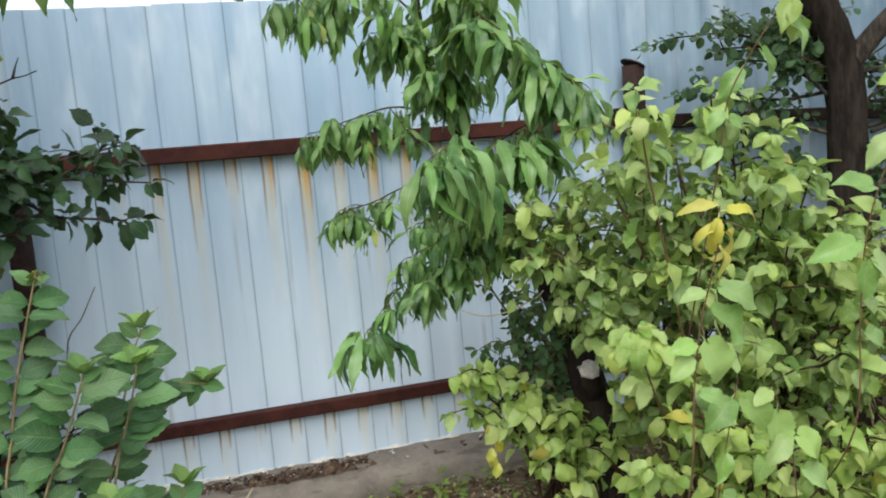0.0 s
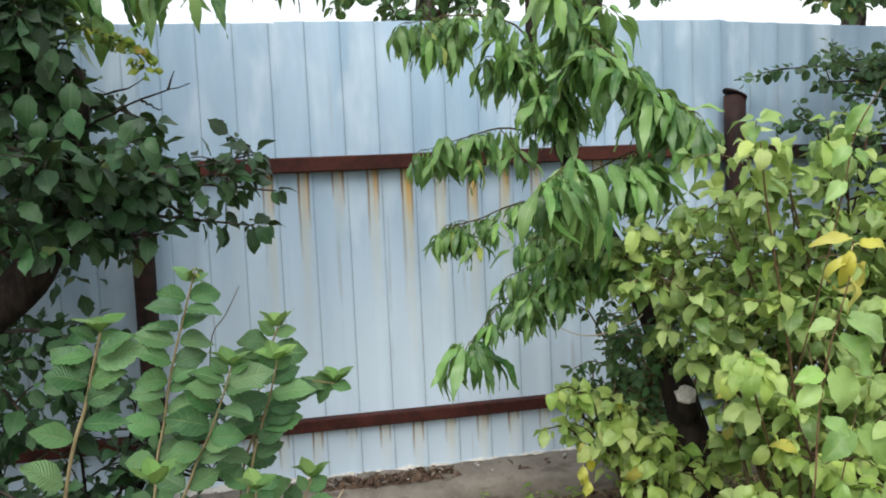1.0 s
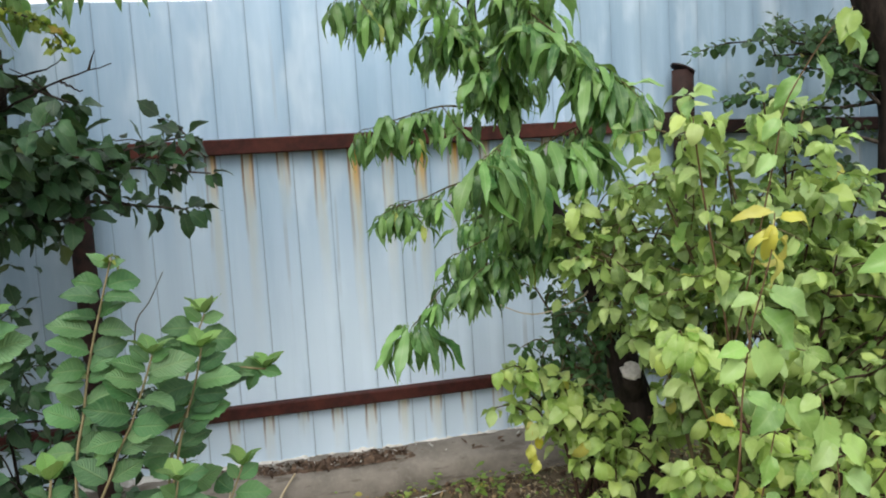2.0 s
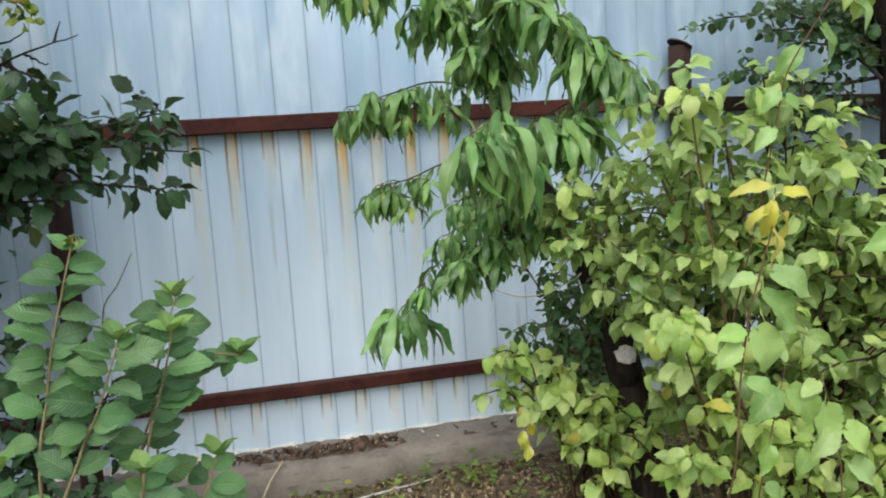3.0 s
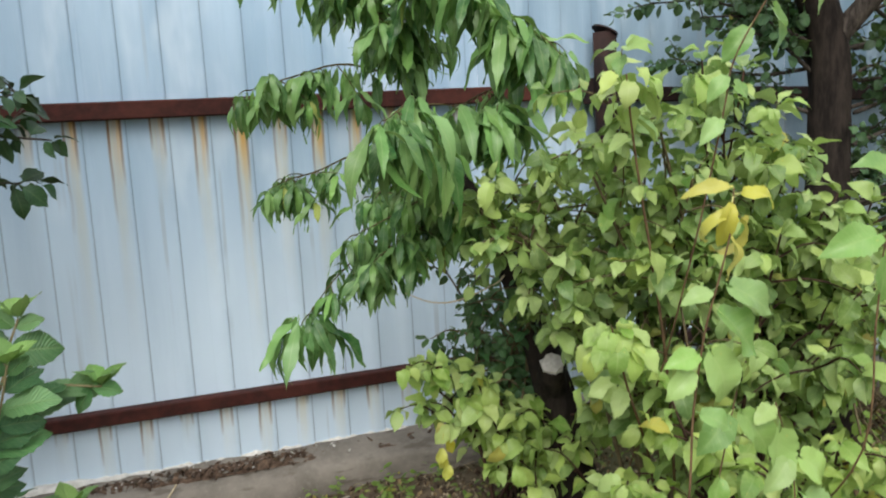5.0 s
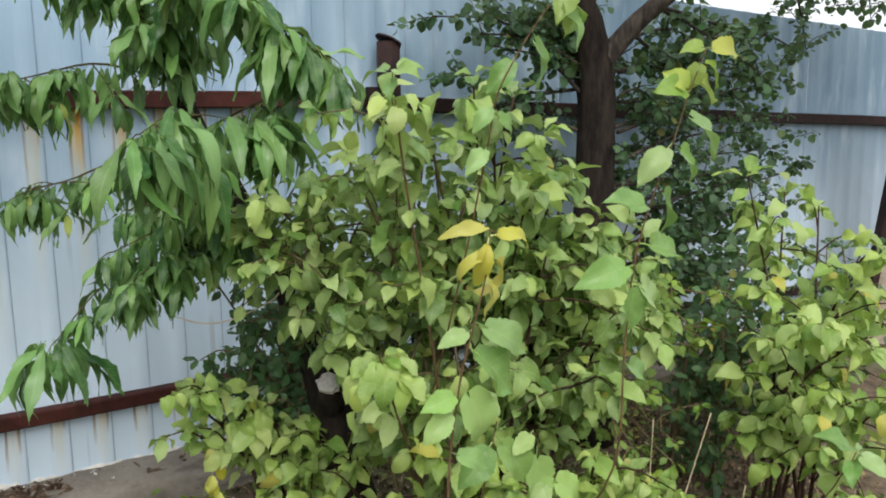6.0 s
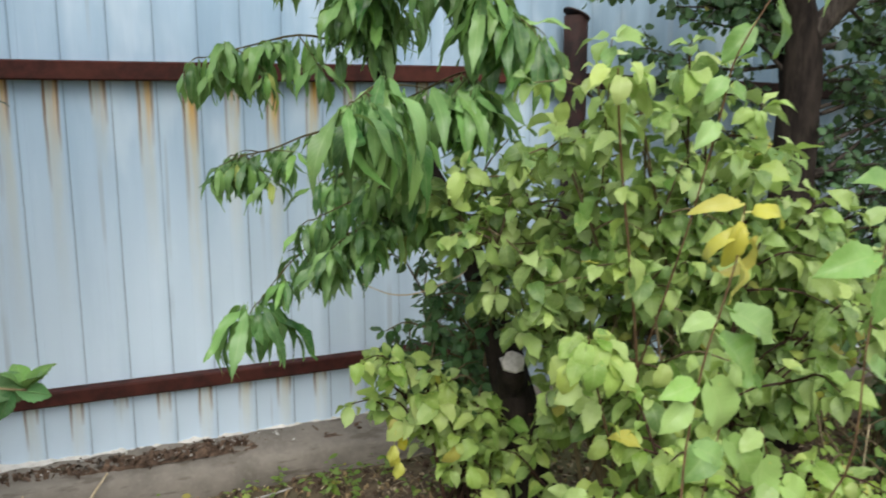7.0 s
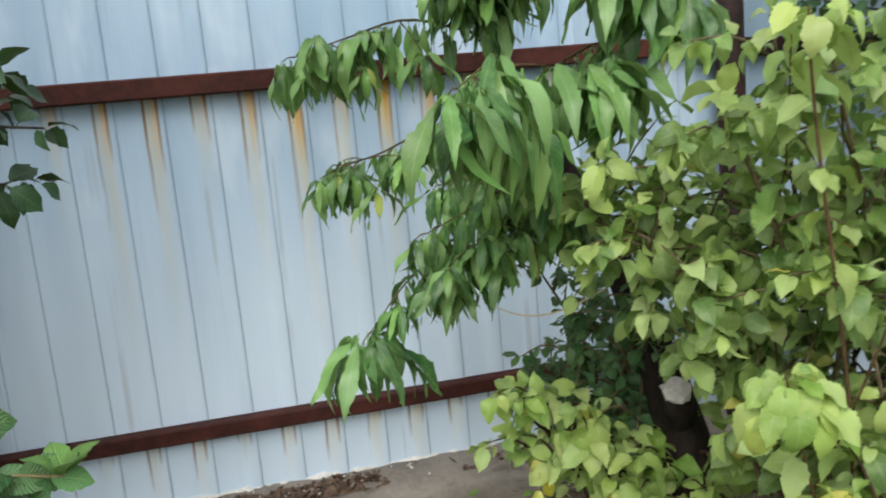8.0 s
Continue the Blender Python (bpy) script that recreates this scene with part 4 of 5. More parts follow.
for base, tips, seed in (((2.3, 1.95, 0.0), [(2.1, 1.85, 0.55), (2.3, 1.85, 0.5), (2.5, 1.9, 0.6), (2.0, 1.75, 0.4), (2.2, 1.7, 0.32), (2.45, 1.75, 0.38), (2.7, 1.9, 0.45), (2.1, 2.35, 0.3), (2.3, 2.4, 0.3), (2.5, 2.4, 0.36), (1.95, 2.4, 0.3)], 84),
                         ((3.0, 2.05, 0.0), [(2.75, 2.0, 0.55), (2.95, 2.0, 0.65), (3.15, 2.05, 0.6), (3.35, 2.1, 0.5), (2.9, 1.85, 0.35), (3.2, 1.85, 0.35)], 87),
                         ((1.9, 1.75, 0.0), [(1.85, 1.6, 0.7), (2.0, 1.65, 0.74), (2.12, 1.7, 0.64), (1.75, 1.56, 0.62), (1.9, 1.6, 0.52), (2.05, 1.62, 0.45), (1.78, 1.55, 0.36)], 89)):
    plant, fol = bush("currant_bush", "dull green bush of small leaves under the old tree", "bush", base, tips, "plum", M_TREE, 0.042, seed, 8, 9, 0.17, M_SHOOT, 0.35, 12, 0.15)
    fol.finish(plant, 120)


# ---- young apricot shoots with large leaves ----
def young_shoot(label, pts, n, seed, size=0.075, droop=0.55, first=0.2):
    rng = random.Random(seed)
    base = (pts[0][0] + 0.2, pts[0][1] + 0.34, 0.0)
    plant = root_at("apricot_shoot", base, label, "shoot", "young apricot shoots")
    last = len(pts) - 1
    pts = [(x, y + 0.2 * (1 - i / last) ** 1.4, z) for i, (x, y, z) in enumerate(pts)]
    line = smooth_line([base] + pts, 26)
    w = Wood()
    line += np.array([(0.006 * noise.noise((i * 0.5, seed, 0.1)), 0.006 * noise.noise((i * 0.5, 2.0, seed)), 0) for i in range(len(line))])
    w.tube(line, 0.0019, 0.0009, 7, 0.05, rng)
    part("stem", w.mesh("stem", M_YOUNG_STEM, base), plant, "reddish young stem")
    fol = Foliage("young", M_YOUNG, size, seed + 1)
    fol.spray(line, n, first, droop, 0.85, 0.25, 1.0, 0.45, 3, 0.55)
    fol.finish(plant, 280)


def leafy_shoot(label, stem, leaves, seed, yellow=(), fresh=()):
    """A young shoot whose leaves stand at given shares of the stem: share, sideways, upwards, length with its stalk."""
    rng = random.Random(seed)
    base = (stem[0][0] + 0.12, stem[0][1] + 0.6, 0.0)
    plant = root_at("apricot_shoot", base, label, "shoot", "young apricot shoots")
    w = Wood()
    w.tube(smooth_line([base, (stem[0][0] + 0.04, stem[0][1] + 0.2, stem[0][2] * 0.62)] + stem, 36), 0.0019, 0.0009, 7, 0.06, rng)
    part("stem", w.mesh("stem", M_YOUNG_STEM, base), plant, "reddish young stem")
    line = smooth_line(stem, 61)
    for table, kind, material, size, tag in ((leaves, "young", M_YOUNG, 0.07, ""), (yellow, "arched", M_YELLOW, 0.064, "curled yellow leaf"), (fresh, "young", M_FRESH, 0.06, "fresh yellow-green leaf")):
        fol = Foliage(kind, material, size, seed + len(kind))
        reach = size * (1.05 if kind == "arched" else 1.28)
        for share, dx, dz, length in table:
            up = (0.25 * dx + rng.uniform(-0.3, 0.3), -0.9, 0.75 + rng.uniform(-0.3, 0.3))
            fol.leaf(line[int(share * 60)], (dx, rng.uniform(-0.35, 0.1), dz + 0.12), up, length / reach)
        fol.finish(plant, 40, tag)


leafy_shoot("tall young apricot shoot ending in curled yellow leaves",
            [(0.45, 0.95, 0.6), (0.464, 0.94, 0.768), (0.478, 0.935, 0.865), (0.494, 0.93, 0.925), (0.512, 0.93, 0.985), (0.516, 0.93, 1.032)],
            [(0.6, 0.82, -0.57, 0.088), (0.5, 0.65, -0.76, 0.1), (0.38, 0.44, -0.9, 0.098), (0.34, -0.99, -0.14, 0.055), (0.3, -0.78, -0.63, 0.062), (0.57, -0.94, -0.34, 0.05), (0.2, 0.8, -0.5, 0.06)], 91,
            [(1.0, -1.0, 0.12, 0.066), (0.98, -0.34, -0.94, 0.076), (0.97, 0.98, 0.0, 0.08), (0.86, -1.0, 0.05, 0.068), (0.86, 0.8, -0.6, 0.082), (0.8, 0.29, -0.96, 0.07), (0.92, -0.7, -0.7, 0.056)])
leafy_shoot("tall young apricot shoot with large heart-shaped leaves and a fresh tip",
            [(0.84, 1.05, 0.6), (0.854, 1.04, 0.803), (0.869, 1.04, 0.925), (0.896, 1.04, 1.01), (0.954, 1.04, 1.128), (0.977, 1.04, 1.18), (1.019, 1.04, 1.262)],
            [(0.66, -0.68, -0.73, 0.092), (0.58, 0.5, -0.85, 0.098), (0.8, 0.73, -0.68, 0.115), (0.66, 0.68, -0.73, 0.09), (0.53, -1.0, 0.1, 0.09), (0.36, -0.97, -0.24, 0.11), (0.32, -0.1, -1.0, 0.096), (0.33, 0.76, -0.64, 0.1), (0.42, 0.95, -0.31, 0.11), (0.15, 0.7, -0.6, 0.075)], 92, (),
            [(0.88, -1.0, 0.05, 0.08), (1.0, 0.99, -0.13, 0.08), (0.98, 0.8, -0.59, 0.072), (0.9, 0.9, -0.43, 0.08), (0.97, -0.49, -0.87, 0.065), (1.0, -0.99, -0.15, 0.055), (0.88, -0.85, 0.5, 0.065)])
leafy_shoot("young apricot shoot arching over the bush with hanging leaves",
            [(0.7, 1.26, 0.9), (0.713, 1.2, 1.115), (0.724, 1.19, 1.192), (0.768, 1.19, 1.261), (0.819, 1.19, 1.323), (0.871, 1.19, 1.369)],
            [(0.59, -0.6, -0.8, 0.082), (0.7, 0.44, -0.9, 0.105), (0.9, 0.43, -0.9, 0.095), (0.37, -0.61, -0.79, 0.06), (0.3, 0.8, -0.4, 0.06), (0.2, -0.7, -0.6, 0.065)], 93, (),
            [(0.95, 0.76, -0.65, 0.095), (0.92, 0.3, -0.9, 0.075), (1.0, -0.5, -0.8, 0.08)])
leafy_shoot("low young apricot shoot ending in a pair of broad leaves",
            [(0.544, 1.1, 0.25), (0.552, 1.1, 0.37), (0.551, 1.1, 0.443)],
            [(1.0, -0.72, -0.7, 0.1), (1.0, 0.58, -0.81, 0.112), (1.0, -0.66, 0.75, 0.05), (0.4, -0.8, -0.5, 0.07), (0.3, 0.8, -0.5, 0.07)], 94)
leafy_shoot("young apricot shoot with broad bright leaves before the bush",
            [(0.55, 1.06, 0.4), (0.564, 1.05, 0.527), (0.587, 1.05, 0.624), (0.611, 1.05, 0.72), (0.616, 1.05, 0.738)],
            [(0.72, -0.76, -0.65, 0.086), (0.98, -0.4, 0.92, 0.0602), (0.75, 0.53, -0.85, 0.103), (0.5, -0.41, -0.91, 0.0645), (0.3, 0.8, -0.5, 0.0602)], 96)
leafy_shoot("young apricot shoot with large drooping leaves before the bush",
            [(0.73, 1.06, 0.4), (0.72, 1.05, 0.496), (0.712, 1.05, 0.612), (0.682, 1.05, 0.71)],
            [(0.92, -0.06, -1.0, 0.107), (0.72, -0.75, -0.66, 0.0731), (0.72, 0.82, -0.57, 0.0946), (0.55, 0.78, -0.63, 0.103), (1.0, -0.7, -0.3, 0.0602), (0.35, -0.8, -0.4, 0.0645)], 99)
young_shoot("young apricot shoot with broad leaves near the path", [(1.15, 0.85, 0.3), (1.12, 0.82, 0.5), (1.1, 0.8, 0.66)], 11, 95, 0.058)


def tufted_shoot(label, stem, seed, leaves=20, size=0.056):
    """A shoot that ends in a dense rosette of pale leaves, which arch out and hang."""
    rng = random.Random(seed)
    base = stem[0]
    plant = root_at("apricot_shoot", base, label, "shoot", "young apricot shoots")
    line = smooth_line(stem, 24)
    w = Wood()
    w.tube(line, 0.0036, 0.0014, 7, 0.06, rng)
    part("stem", w.mesh("stem", M_YOUNG_STEM, base), plant, "reddish young stem")
    fol = Foliage("apricot", M_PALE, size, seed)
    for k in range(leaves):
        an, ring = k * 2.4, math.sqrt((k + 0.6) / leaves)
        side = Vector((math.cos(an), math.sin(an) * 0.7 - 0.25, 0))
        fol.leaf(line[-1] + np.array((0.032 * ring * math.cos(an), 0.02 * ring * math.sin(an) - 0.01, 0.012 - 0.06 * ring * rng.random())), side * (0.5 + 0.6 * ring) + Vector((0, 0, 0.25 - 1.15 * ring)), side * 0.5 + Vector((0, -0.55, 0.9)), (0.55 + 0.55 * ring) * rng.uniform(0.85, 1.15))
    fol.spray(line, 10, 0.5, 0.7, 0.85, 0.25, 0.9, 0.4, 0, 0.5)
    fol.finish(plant, 60)


tufted_shoot("apricot shoot ending in a dense tuft of bright leaves", [(0.85, 1.62, 0.0), (0.76, 1.48, 0.4), (0.62, 1.34, 0.66), (0.565, 1.295, 0.785)], 97, 34, 0.047)
tufted_shoot("tall apricot shoot ending in a tuft of bright leaves", [(0.9, 1.6, 0.0), (0.78, 1.45, 0.6), (0.66, 1.36, 1.05), (0.62, 1.32, 1.19)], 197, 9, 0.05)
young_shoot("young apricot shoot with bright leaves over the bush", [(0.8, 1.45, 0.7), (0.72, 1.42, 1.05), (0.66, 1.4, 1.24)], 16, 98, 0.06, 0.6)


# ---- old tree by the far fence ----
def build_old_tree():
    base = (1.9, 2.19, 0.0)
    tree = root_at("apricot_tree", base, "old tree with a thick dark trunk and small dull leaves", "tree")
    rng = random.Random(31)
    w = Wood()
    w.tube(smooth_line([base, (1.89, 2.19, 0.4), (1.887, 2.19, 0.7), (1.89, 2.19, 1.07), (1.873, 2.19, 1.35), (1.775, 2.19, 1.58), (1.68, 2.2, 1.95), (1.62, 2.2, 2.4)], 34), 0.079, 0.046, 14, 0.13, rng)
    part("trunk", w.mesh("trunk", M_BARK, base), tree, "thick dark furrowed trunk")
    w = Wood()
    w.tube(smooth_line([(1.88, 2.19, 1.3), (1.96, 2.1, 1.44), (2.03, 2.0, 1.54), (2.2, 1.85, 1.72), (2.5, 1.7, 2.0)], 18), 0.036, 0.02, 10, 0.12, rng)
    part("branch", w.mesh("branch", M_BARK2, base), tree, "grey-brown side limb")
    fol = Foliage("round", M_OLD_TREE, 0.033, 32)
    ends = [((1.87, 2.2, 1.2), (1.6, 2.42, 1.42)), ((1.87, 2.2, 1.25), (1.5, 2.42, 1.3)), ((1.85, 2.2, 1.35), (1.68, 2.4, 1.5)), ((1.86, 2.2, 1.1), (1.55, 2.45, 1.2)),
            ((1.9, 2.25, 0.9), (2.3, 2.35, 0.95)), ((1.9, 2.25, 1.0), (2.5, 2.4, 1.15)), ((1.9, 2.2, 1.1), (2.7, 2.45, 1.25)), ((1.9, 2.2, 0.7), (2.6, 2.3, 0.75)),
            ((1.9, 2.25, 0.8), (2.9, 2.4, 0.9)), ((1.9, 2.2, 0.6), (2.5, 2.15, 0.5)), ((1.9, 2.2, 0.5), (2.9, 2.2, 0.5)), ((1.95, 2.1, 1.42), (2.5, 2.3, 1.4)),
            ((2.0, 2.05, 1.5), (3.0, 2.4, 1.4)), ((2.2, 1.85, 1.72), (3.0, 2.2, 1.62)), ((2.2, 1.85, 1.72), (2.75, 1.9, 1.66)), ((1.9, 2.2, 0.9), (3.2, 2.45, 1.0)),
            ((1.86, 2.2, 1.3), (1.42, 2.45, 1.48)), ((2.2, 1.85, 1.72), (3.2, 2.3, 1.42)), ((2.0, 2.2, 1.3), (3.1, 2.4, 1.3)), ((1.87, 2.2, 1.0), (1.66, 2.42, 1.14)), ((1.87, 2.2, 1.3), (1.8, 2.42, 1.45)),
            ((1.9, 2.25, 1.2), (2.15, 2.35, 1.38)), ((1.95, 2.2, 1.3), (2.4, 2.3, 1.27)), ((2.0, 2.2, 1.3), (2.9, 2.35, 1.34)), ((2.0, 2.2, 1.0), (3.25, 2.4, 1.15)), ((1.95, 2.2, 0.8), (2.75, 2.3, 0.93)),
            ((1.95, 2.2, 0.7), (3.3, 2.4, 0.9)), ((1.95, 2.2, 0.5), (3.15, 2.3, 0.62)), ((1.95, 2.2, 0.4), (2.6, 2.3, 0.53)), ((2.2, 1.85, 1.75), (3.15, 2.15, 1.58)), ((2.5, 1.7, 2.0), (3.5, 2.2, 1.55)), ((1.9, 2.2, 0.6), (2.3, 2.2, 0.75)),
            ((1.75, 2.19, 1.65), (1.45, 2.05, 1.66)), ((2.0, 2.2, 1.2), (3.0, 2.4, 1.25)), ((2.0, 2.2, 1.1), (3.3, 2.45, 1.3)), ((2.2, 2.1, 1.4), (3.4, 2.45, 1.42)), ((2.0, 2.2, 1.4), (2.7, 2.4, 1.42)), ((2.0, 2.2, 0.9), (3.0, 2.4, 1.08)), ((2.0, 2.2, 0.7), (3.0, 2.3, 0.75)), ((1.9, 2.2, 0.55), (2.2, 2.0, 0.6)), ((1.9, 2.2, 0.9), (2.15, 2.05, 0.95)), ((2.0, 2.05, 1.5), (2.4, 1.95, 1.3)), ((1.9, 2.2, 1.15), (2.2, 2.15, 1.15)),
            ((1.95, 2.2, 0.6), (2.35, 2.1, 0.72)), ((2.0, 2.2, 0.8), (2.5, 2.15, 0.86)), ((2.0, 2.2, 0.6), (2.75, 2.2, 0.68)), ((2.0, 2.2, 0.6), (2.95, 2.25, 0.78)), ((1.95, 2.2, 0.5), (2.45, 2.1, 0.6)), ((1.95, 2.2, 0.8), (2.6, 2.1, 0.93)), ((1.87, 2.2, 1.2), (1.55, 2.3, 1.38)), ((1.87, 2.2, 1.25), (1.62, 2.25, 1.45)), ((1.87, 2.2, 1.3), (1.5, 2.35, 1.42))]
    for a, b in ends:
        w = Wood()
        line = arc(a, b, rng.uniform(-0.03, 0.08), 12, 0.05, rng)
        w.tube(line, 0.008, 0.002, 5, 0.1, rng)
        fol.spray(line, 32, 0.2, 0.35, 0.9, 0.3, 1.0, 0.35, 3, 0.5)
        for k in range(6):
            p = line[rng.randrange(4, 12)]
            d = Vector((rng.uniform(-1, 1), rng.uniform(-1, 0.4), rng.uniform(-0.6, 0.7))).normalized() * rng.uniform(0.08, 0.22)
            tw = arc(p, p + np.array(d), 0.01, 5)
            w.tube(tw, 0.0025, 0.001, 4, 0.0, rng)
            fol.spray(tw, 14, 0.15, 0.35, 0.9, 0.3, 0.95, 0.35, 1, 0.5)
        part("branch", w.mesh("branch", M_BARK2, base), tree)
    # crown mostly out of view, added overhead to shade the right-hand fence
    for c, r in (((2.6, 0.9, 2.7), (0.9, 0.7, 0.5)), ((3.4, 1.5, 2.5), (0.8, 0.7, 0.5)), ((1.75, 1.9, 2.5), (0.75, 0.7, 0.55)), ((2.75, 1.8, 2.4), (0.8, 0.7, 0.5)), ((2.2, 1.6, 2.9), (1.0, 0.8, 0.5)), ((3.5, 2.1, 1.9), (0.7, 0.35, 0.2)), ((3.9, 1.9, 1.75), (0.5, 0.3, 0.25)), ((3.3, 1.2, 2.3), (0.8, 0.5, 0.4))):
        fol.crown(c, r, 60, 16, 0.2)
    for pts in ([(1.62, 2.2, 2.4), (1.4, 1.9, 2.7), (1.2, 1.7, 2.8)], [(2.5, 1.7, 2.0), (2.8, 1.8, 2.4), (3.1, 1.7, 2.6)], [(1.65, 2.2, 2.1), (2.0, 1.8, 2.6), (2.2, 1.5, 3.0)]):
        w = Wood()
        w.tube(smooth_line(pts, 12), 0.03, 0.008, 8, 0.12, rng)
        part("branch", w.mesh("branch", M_BARK2, base), tree)
    fol.finish(tree, 300)


build_old_tree()


# ---- plum tree at the near end ----
def build_plum():
    base = (-1.15, 1.72, 0.0)
    tree = root_at("plum_tree", base, "shady plum tree with a crooked dark trunk and leaves toned dark for shade", "tree")
    rng = random.Random(61)
    w = Wood()
    w.tube(smooth_line([base, (-1.12, 1.72, 0.5), (-0.95, 1.7, 0.86), (-0.82, 1.7, 0.97), (-0.745, 1.7, 1.1), (-0.7, 1.69, 1.25), (-0.682, 1.68, 1.405)], 30), 0.07, 0.02, 10, 0.18, rng)
    part("trunk", w.mesh("trunk", M_BARK, base), tree, "crooked dark trunk with a broken top")
    for pts in ([(-0.715, 1.68, 1.262), (-0.614, 1.66, 1.312), (-0.523, 1.65, 1.349), (-0.461, 1.65, 1.365)], [(-0.7, 1.67, 1.345), (-0.6, 1.66, 1.355), (-0.55, 1.66, 1.379)],
                [(-0.505, 1.65, 1.352), (-0.49, 1.65, 1.39)], [(-0.56, 1.655, 1.335), (-0.52, 1.66, 1.315)]):
        w = Wood()
        w.tube(smooth_line(pts, 10) + np.array([(0.004 * noise.noise((k * 0.9, pts[0][2], 0.3)), 0, 0.005 * noise.noise((k * 0.9, 4.0, pts[0][2]))) for k in range(10)]), 0.0032, 0.001, 6, 0.35, rng)
        part("bare_twig", w.mesh("bare_twig", M_BARK, base), tree, "leafless dead twig")
    fol = Foliage("plum", M_SHADED_PLUM, 0.05, 62)
    ends = [((-0.745, 1.7, 1.13), (-0.30, 1.94, 1.14)), ((-0.745, 1.7, 1.13), (-0.36, 1.9, 1.06)), ((-0.75, 1.7, 1.1), (-0.42, 1.88, 1.2)), 
            ((-0.8, 1.7, 1.0), (-0.55, 1.72, 1.06)), ((-0.72, 1.69, 1.25), (-0.95, 1.6, 1.35)), ((-0.72, 1.69, 1.2), (-0.9, 1.5, 1.2)), ((-0.8, 1.7, 1.0), (-1.05, 1.55, 1.1)),
            ((-0.74, 1.7, 1.15), (-0.62, 1.5, 1.2)), ((-0.7, 1.69, 1.25), (-0.548, 1.75, 1.297)), ((-0.74, 1.7, 1.16), (-0.344, 1.9, 1.229)), ((-0.71, 1.68, 1.3), (-0.8, 1.55, 1.5)), ((-0.71, 1.68, 1.3), (-1.0, 1.55, 1.55)), ((-0.75, 1.7, 1.1), (-0.85, 1.5, 1.02)),
            ((-0.9, 1.7, 0.88), (-0.7, 1.75, 0.72)), ((-1.0, 1.7, 0.8), (-0.95, 1.55, 0.8)), ((-0.74, 1.7, 1.12), (-0.66, 1.72, 1.07)), ((-0.9, 1.7, 0.9), (-1.2, 1.5, 0.9)),
            ((-0.71, 1.68, 1.3), (-0.82, 1.55, 1.42)), ((-0.71, 1.68, 1.3), (-0.8, 1.6, 1.52)), ((-0.72, 1.69, 1.2), (-0.82, 1.45, 1.28)), ((-0.75, 1.7, 1.1), (-0.8, 1.45, 1.12)), ((-0.75, 1.7, 1.1), (-0.66, 1.55, 1.1)), ((-0.75, 1.7, 1.15), (-0.6, 1.65, 1.14)),
            ((-0.76, 1.7, 1.1), (-0.47, 1.8, 1.08)), ((-0.76, 1.7, 1.12), (-0.56, 1.7, 1.17)), ((-0.9, 1.7, 0.9), (-0.92, 1.45, 0.95)), ((-1.0, 1.7, 0.8), (-0.8, 1.6, 0.7)), ((-1.05, 1.7, 0.7), (-0.75, 1.5, 0.55)), ((-1.1, 1.7, 0.6), (-0.9, 1.4, 0.6)),
            ((-0.71, 1.68, 1.3), (-0.9, 1.5, 1.5)), ((-0.74, 1.7, 1.15), (-0.95, 1.45, 1.1)), ((-0.71, 1.68, 1.3), (-0.74, 1.6, 1.42)), ((-0.75, 1.7, 1.15), (-0.52, 1.85, 1.16)), ((-0.72, 1.69, 1.25), (-1.15, 1.6, 1.3)), ((-1.1, 1.72, 0.5), (-0.8, 1.6, 0.55)), ((-1.1, 1.72, 0.4), (-0.7, 1.75, 0.42)), ((-1.1, 1.72, 0.55), (-0.62, 1.8, 0.62)),
            ((-0.73, 1.68, 1.3), (-0.74, 1.5, 1.5)), ((-0.75, 1.66, 1.3), (-0.73, 1.55, 1.56)), ((-0.74, 1.68, 1.3), (-0.8, 1.6, 1.44)), ((-0.75, 1.68, 1.3), (-0.86, 1.5, 1.5)), ((-0.76, 1.7, 1.1), (-0.7, 1.45, 1.2))]
    for a, b in ends:
        w = Wood()
        line = arc(a, b, rng.uniform(-0.02, 0.05), 12, 0.03, rng)
        w.tube(line, 0.006, 0.002, 5, 0.15, rng)
        fol.spray(line, 12, 0.3, 0.2, 0.9, 0.4, 1.1, 0.25, 3, 0.1)
        for k in range(4):
            p = line[rng.randrange(4, 12)]
            d = Vector((rng.uniform(-1, 1), rng.uniform(-1, 0.6), rng.uniform(-0.5, 0.6))).normalized() * rng.uniform(0.05, 0.13)
            tw = arc(p, p + np.array(d), 0.008, 5)
            w.tube(tw, 0.002, 0.001, 4, 0.0, rng)
            fol.spray(tw, 6, 0.15, 0.2, 0.85, 0.4, 0.95, 0.25, 2, 0.3)
        part("branch", w.mesh("branch", M_BARK2, base), tree)
    # a shoot that hangs over with curled yellowing leaves, crowded at its tip
    curl = Foliage("curled", M_CURL, 0.03, 66)
    tip = smooth_line([(-0.738, 1.60, 1.475), (-0.683, 1.60, 1.479), (-0.610, 1.60, 1.457), (-0.560, 1.60, 1.431), (-0.533, 1.60, 1.385)], 41)
    for k in range(84):
        s = (k / 83) ** 0.6
        an = k * 2.4
        wide = 0.004 + 0.013 * max(0.0, s - 0.45)
        curl.leaf(tip[int(s * 40)] + np.array((wide * math.cos(an), wide * math.sin(an), wide * math.sin(an * 1.7))), (math.cos(an), math.sin(an), rng.uniform(-0.8, 0.3)), (math.sin(an), math.cos(an), 0.3), rng.uniform(0.55, 1.1))
    w = Wood()
    w.tube(tip, 0.003, 0.0012, 5, 0.1, rng)
    part("branch", w.mesh("branch", M_BARK2, base), tree)
    curl.finish(tree, 90, "curled yellow-green leaf")
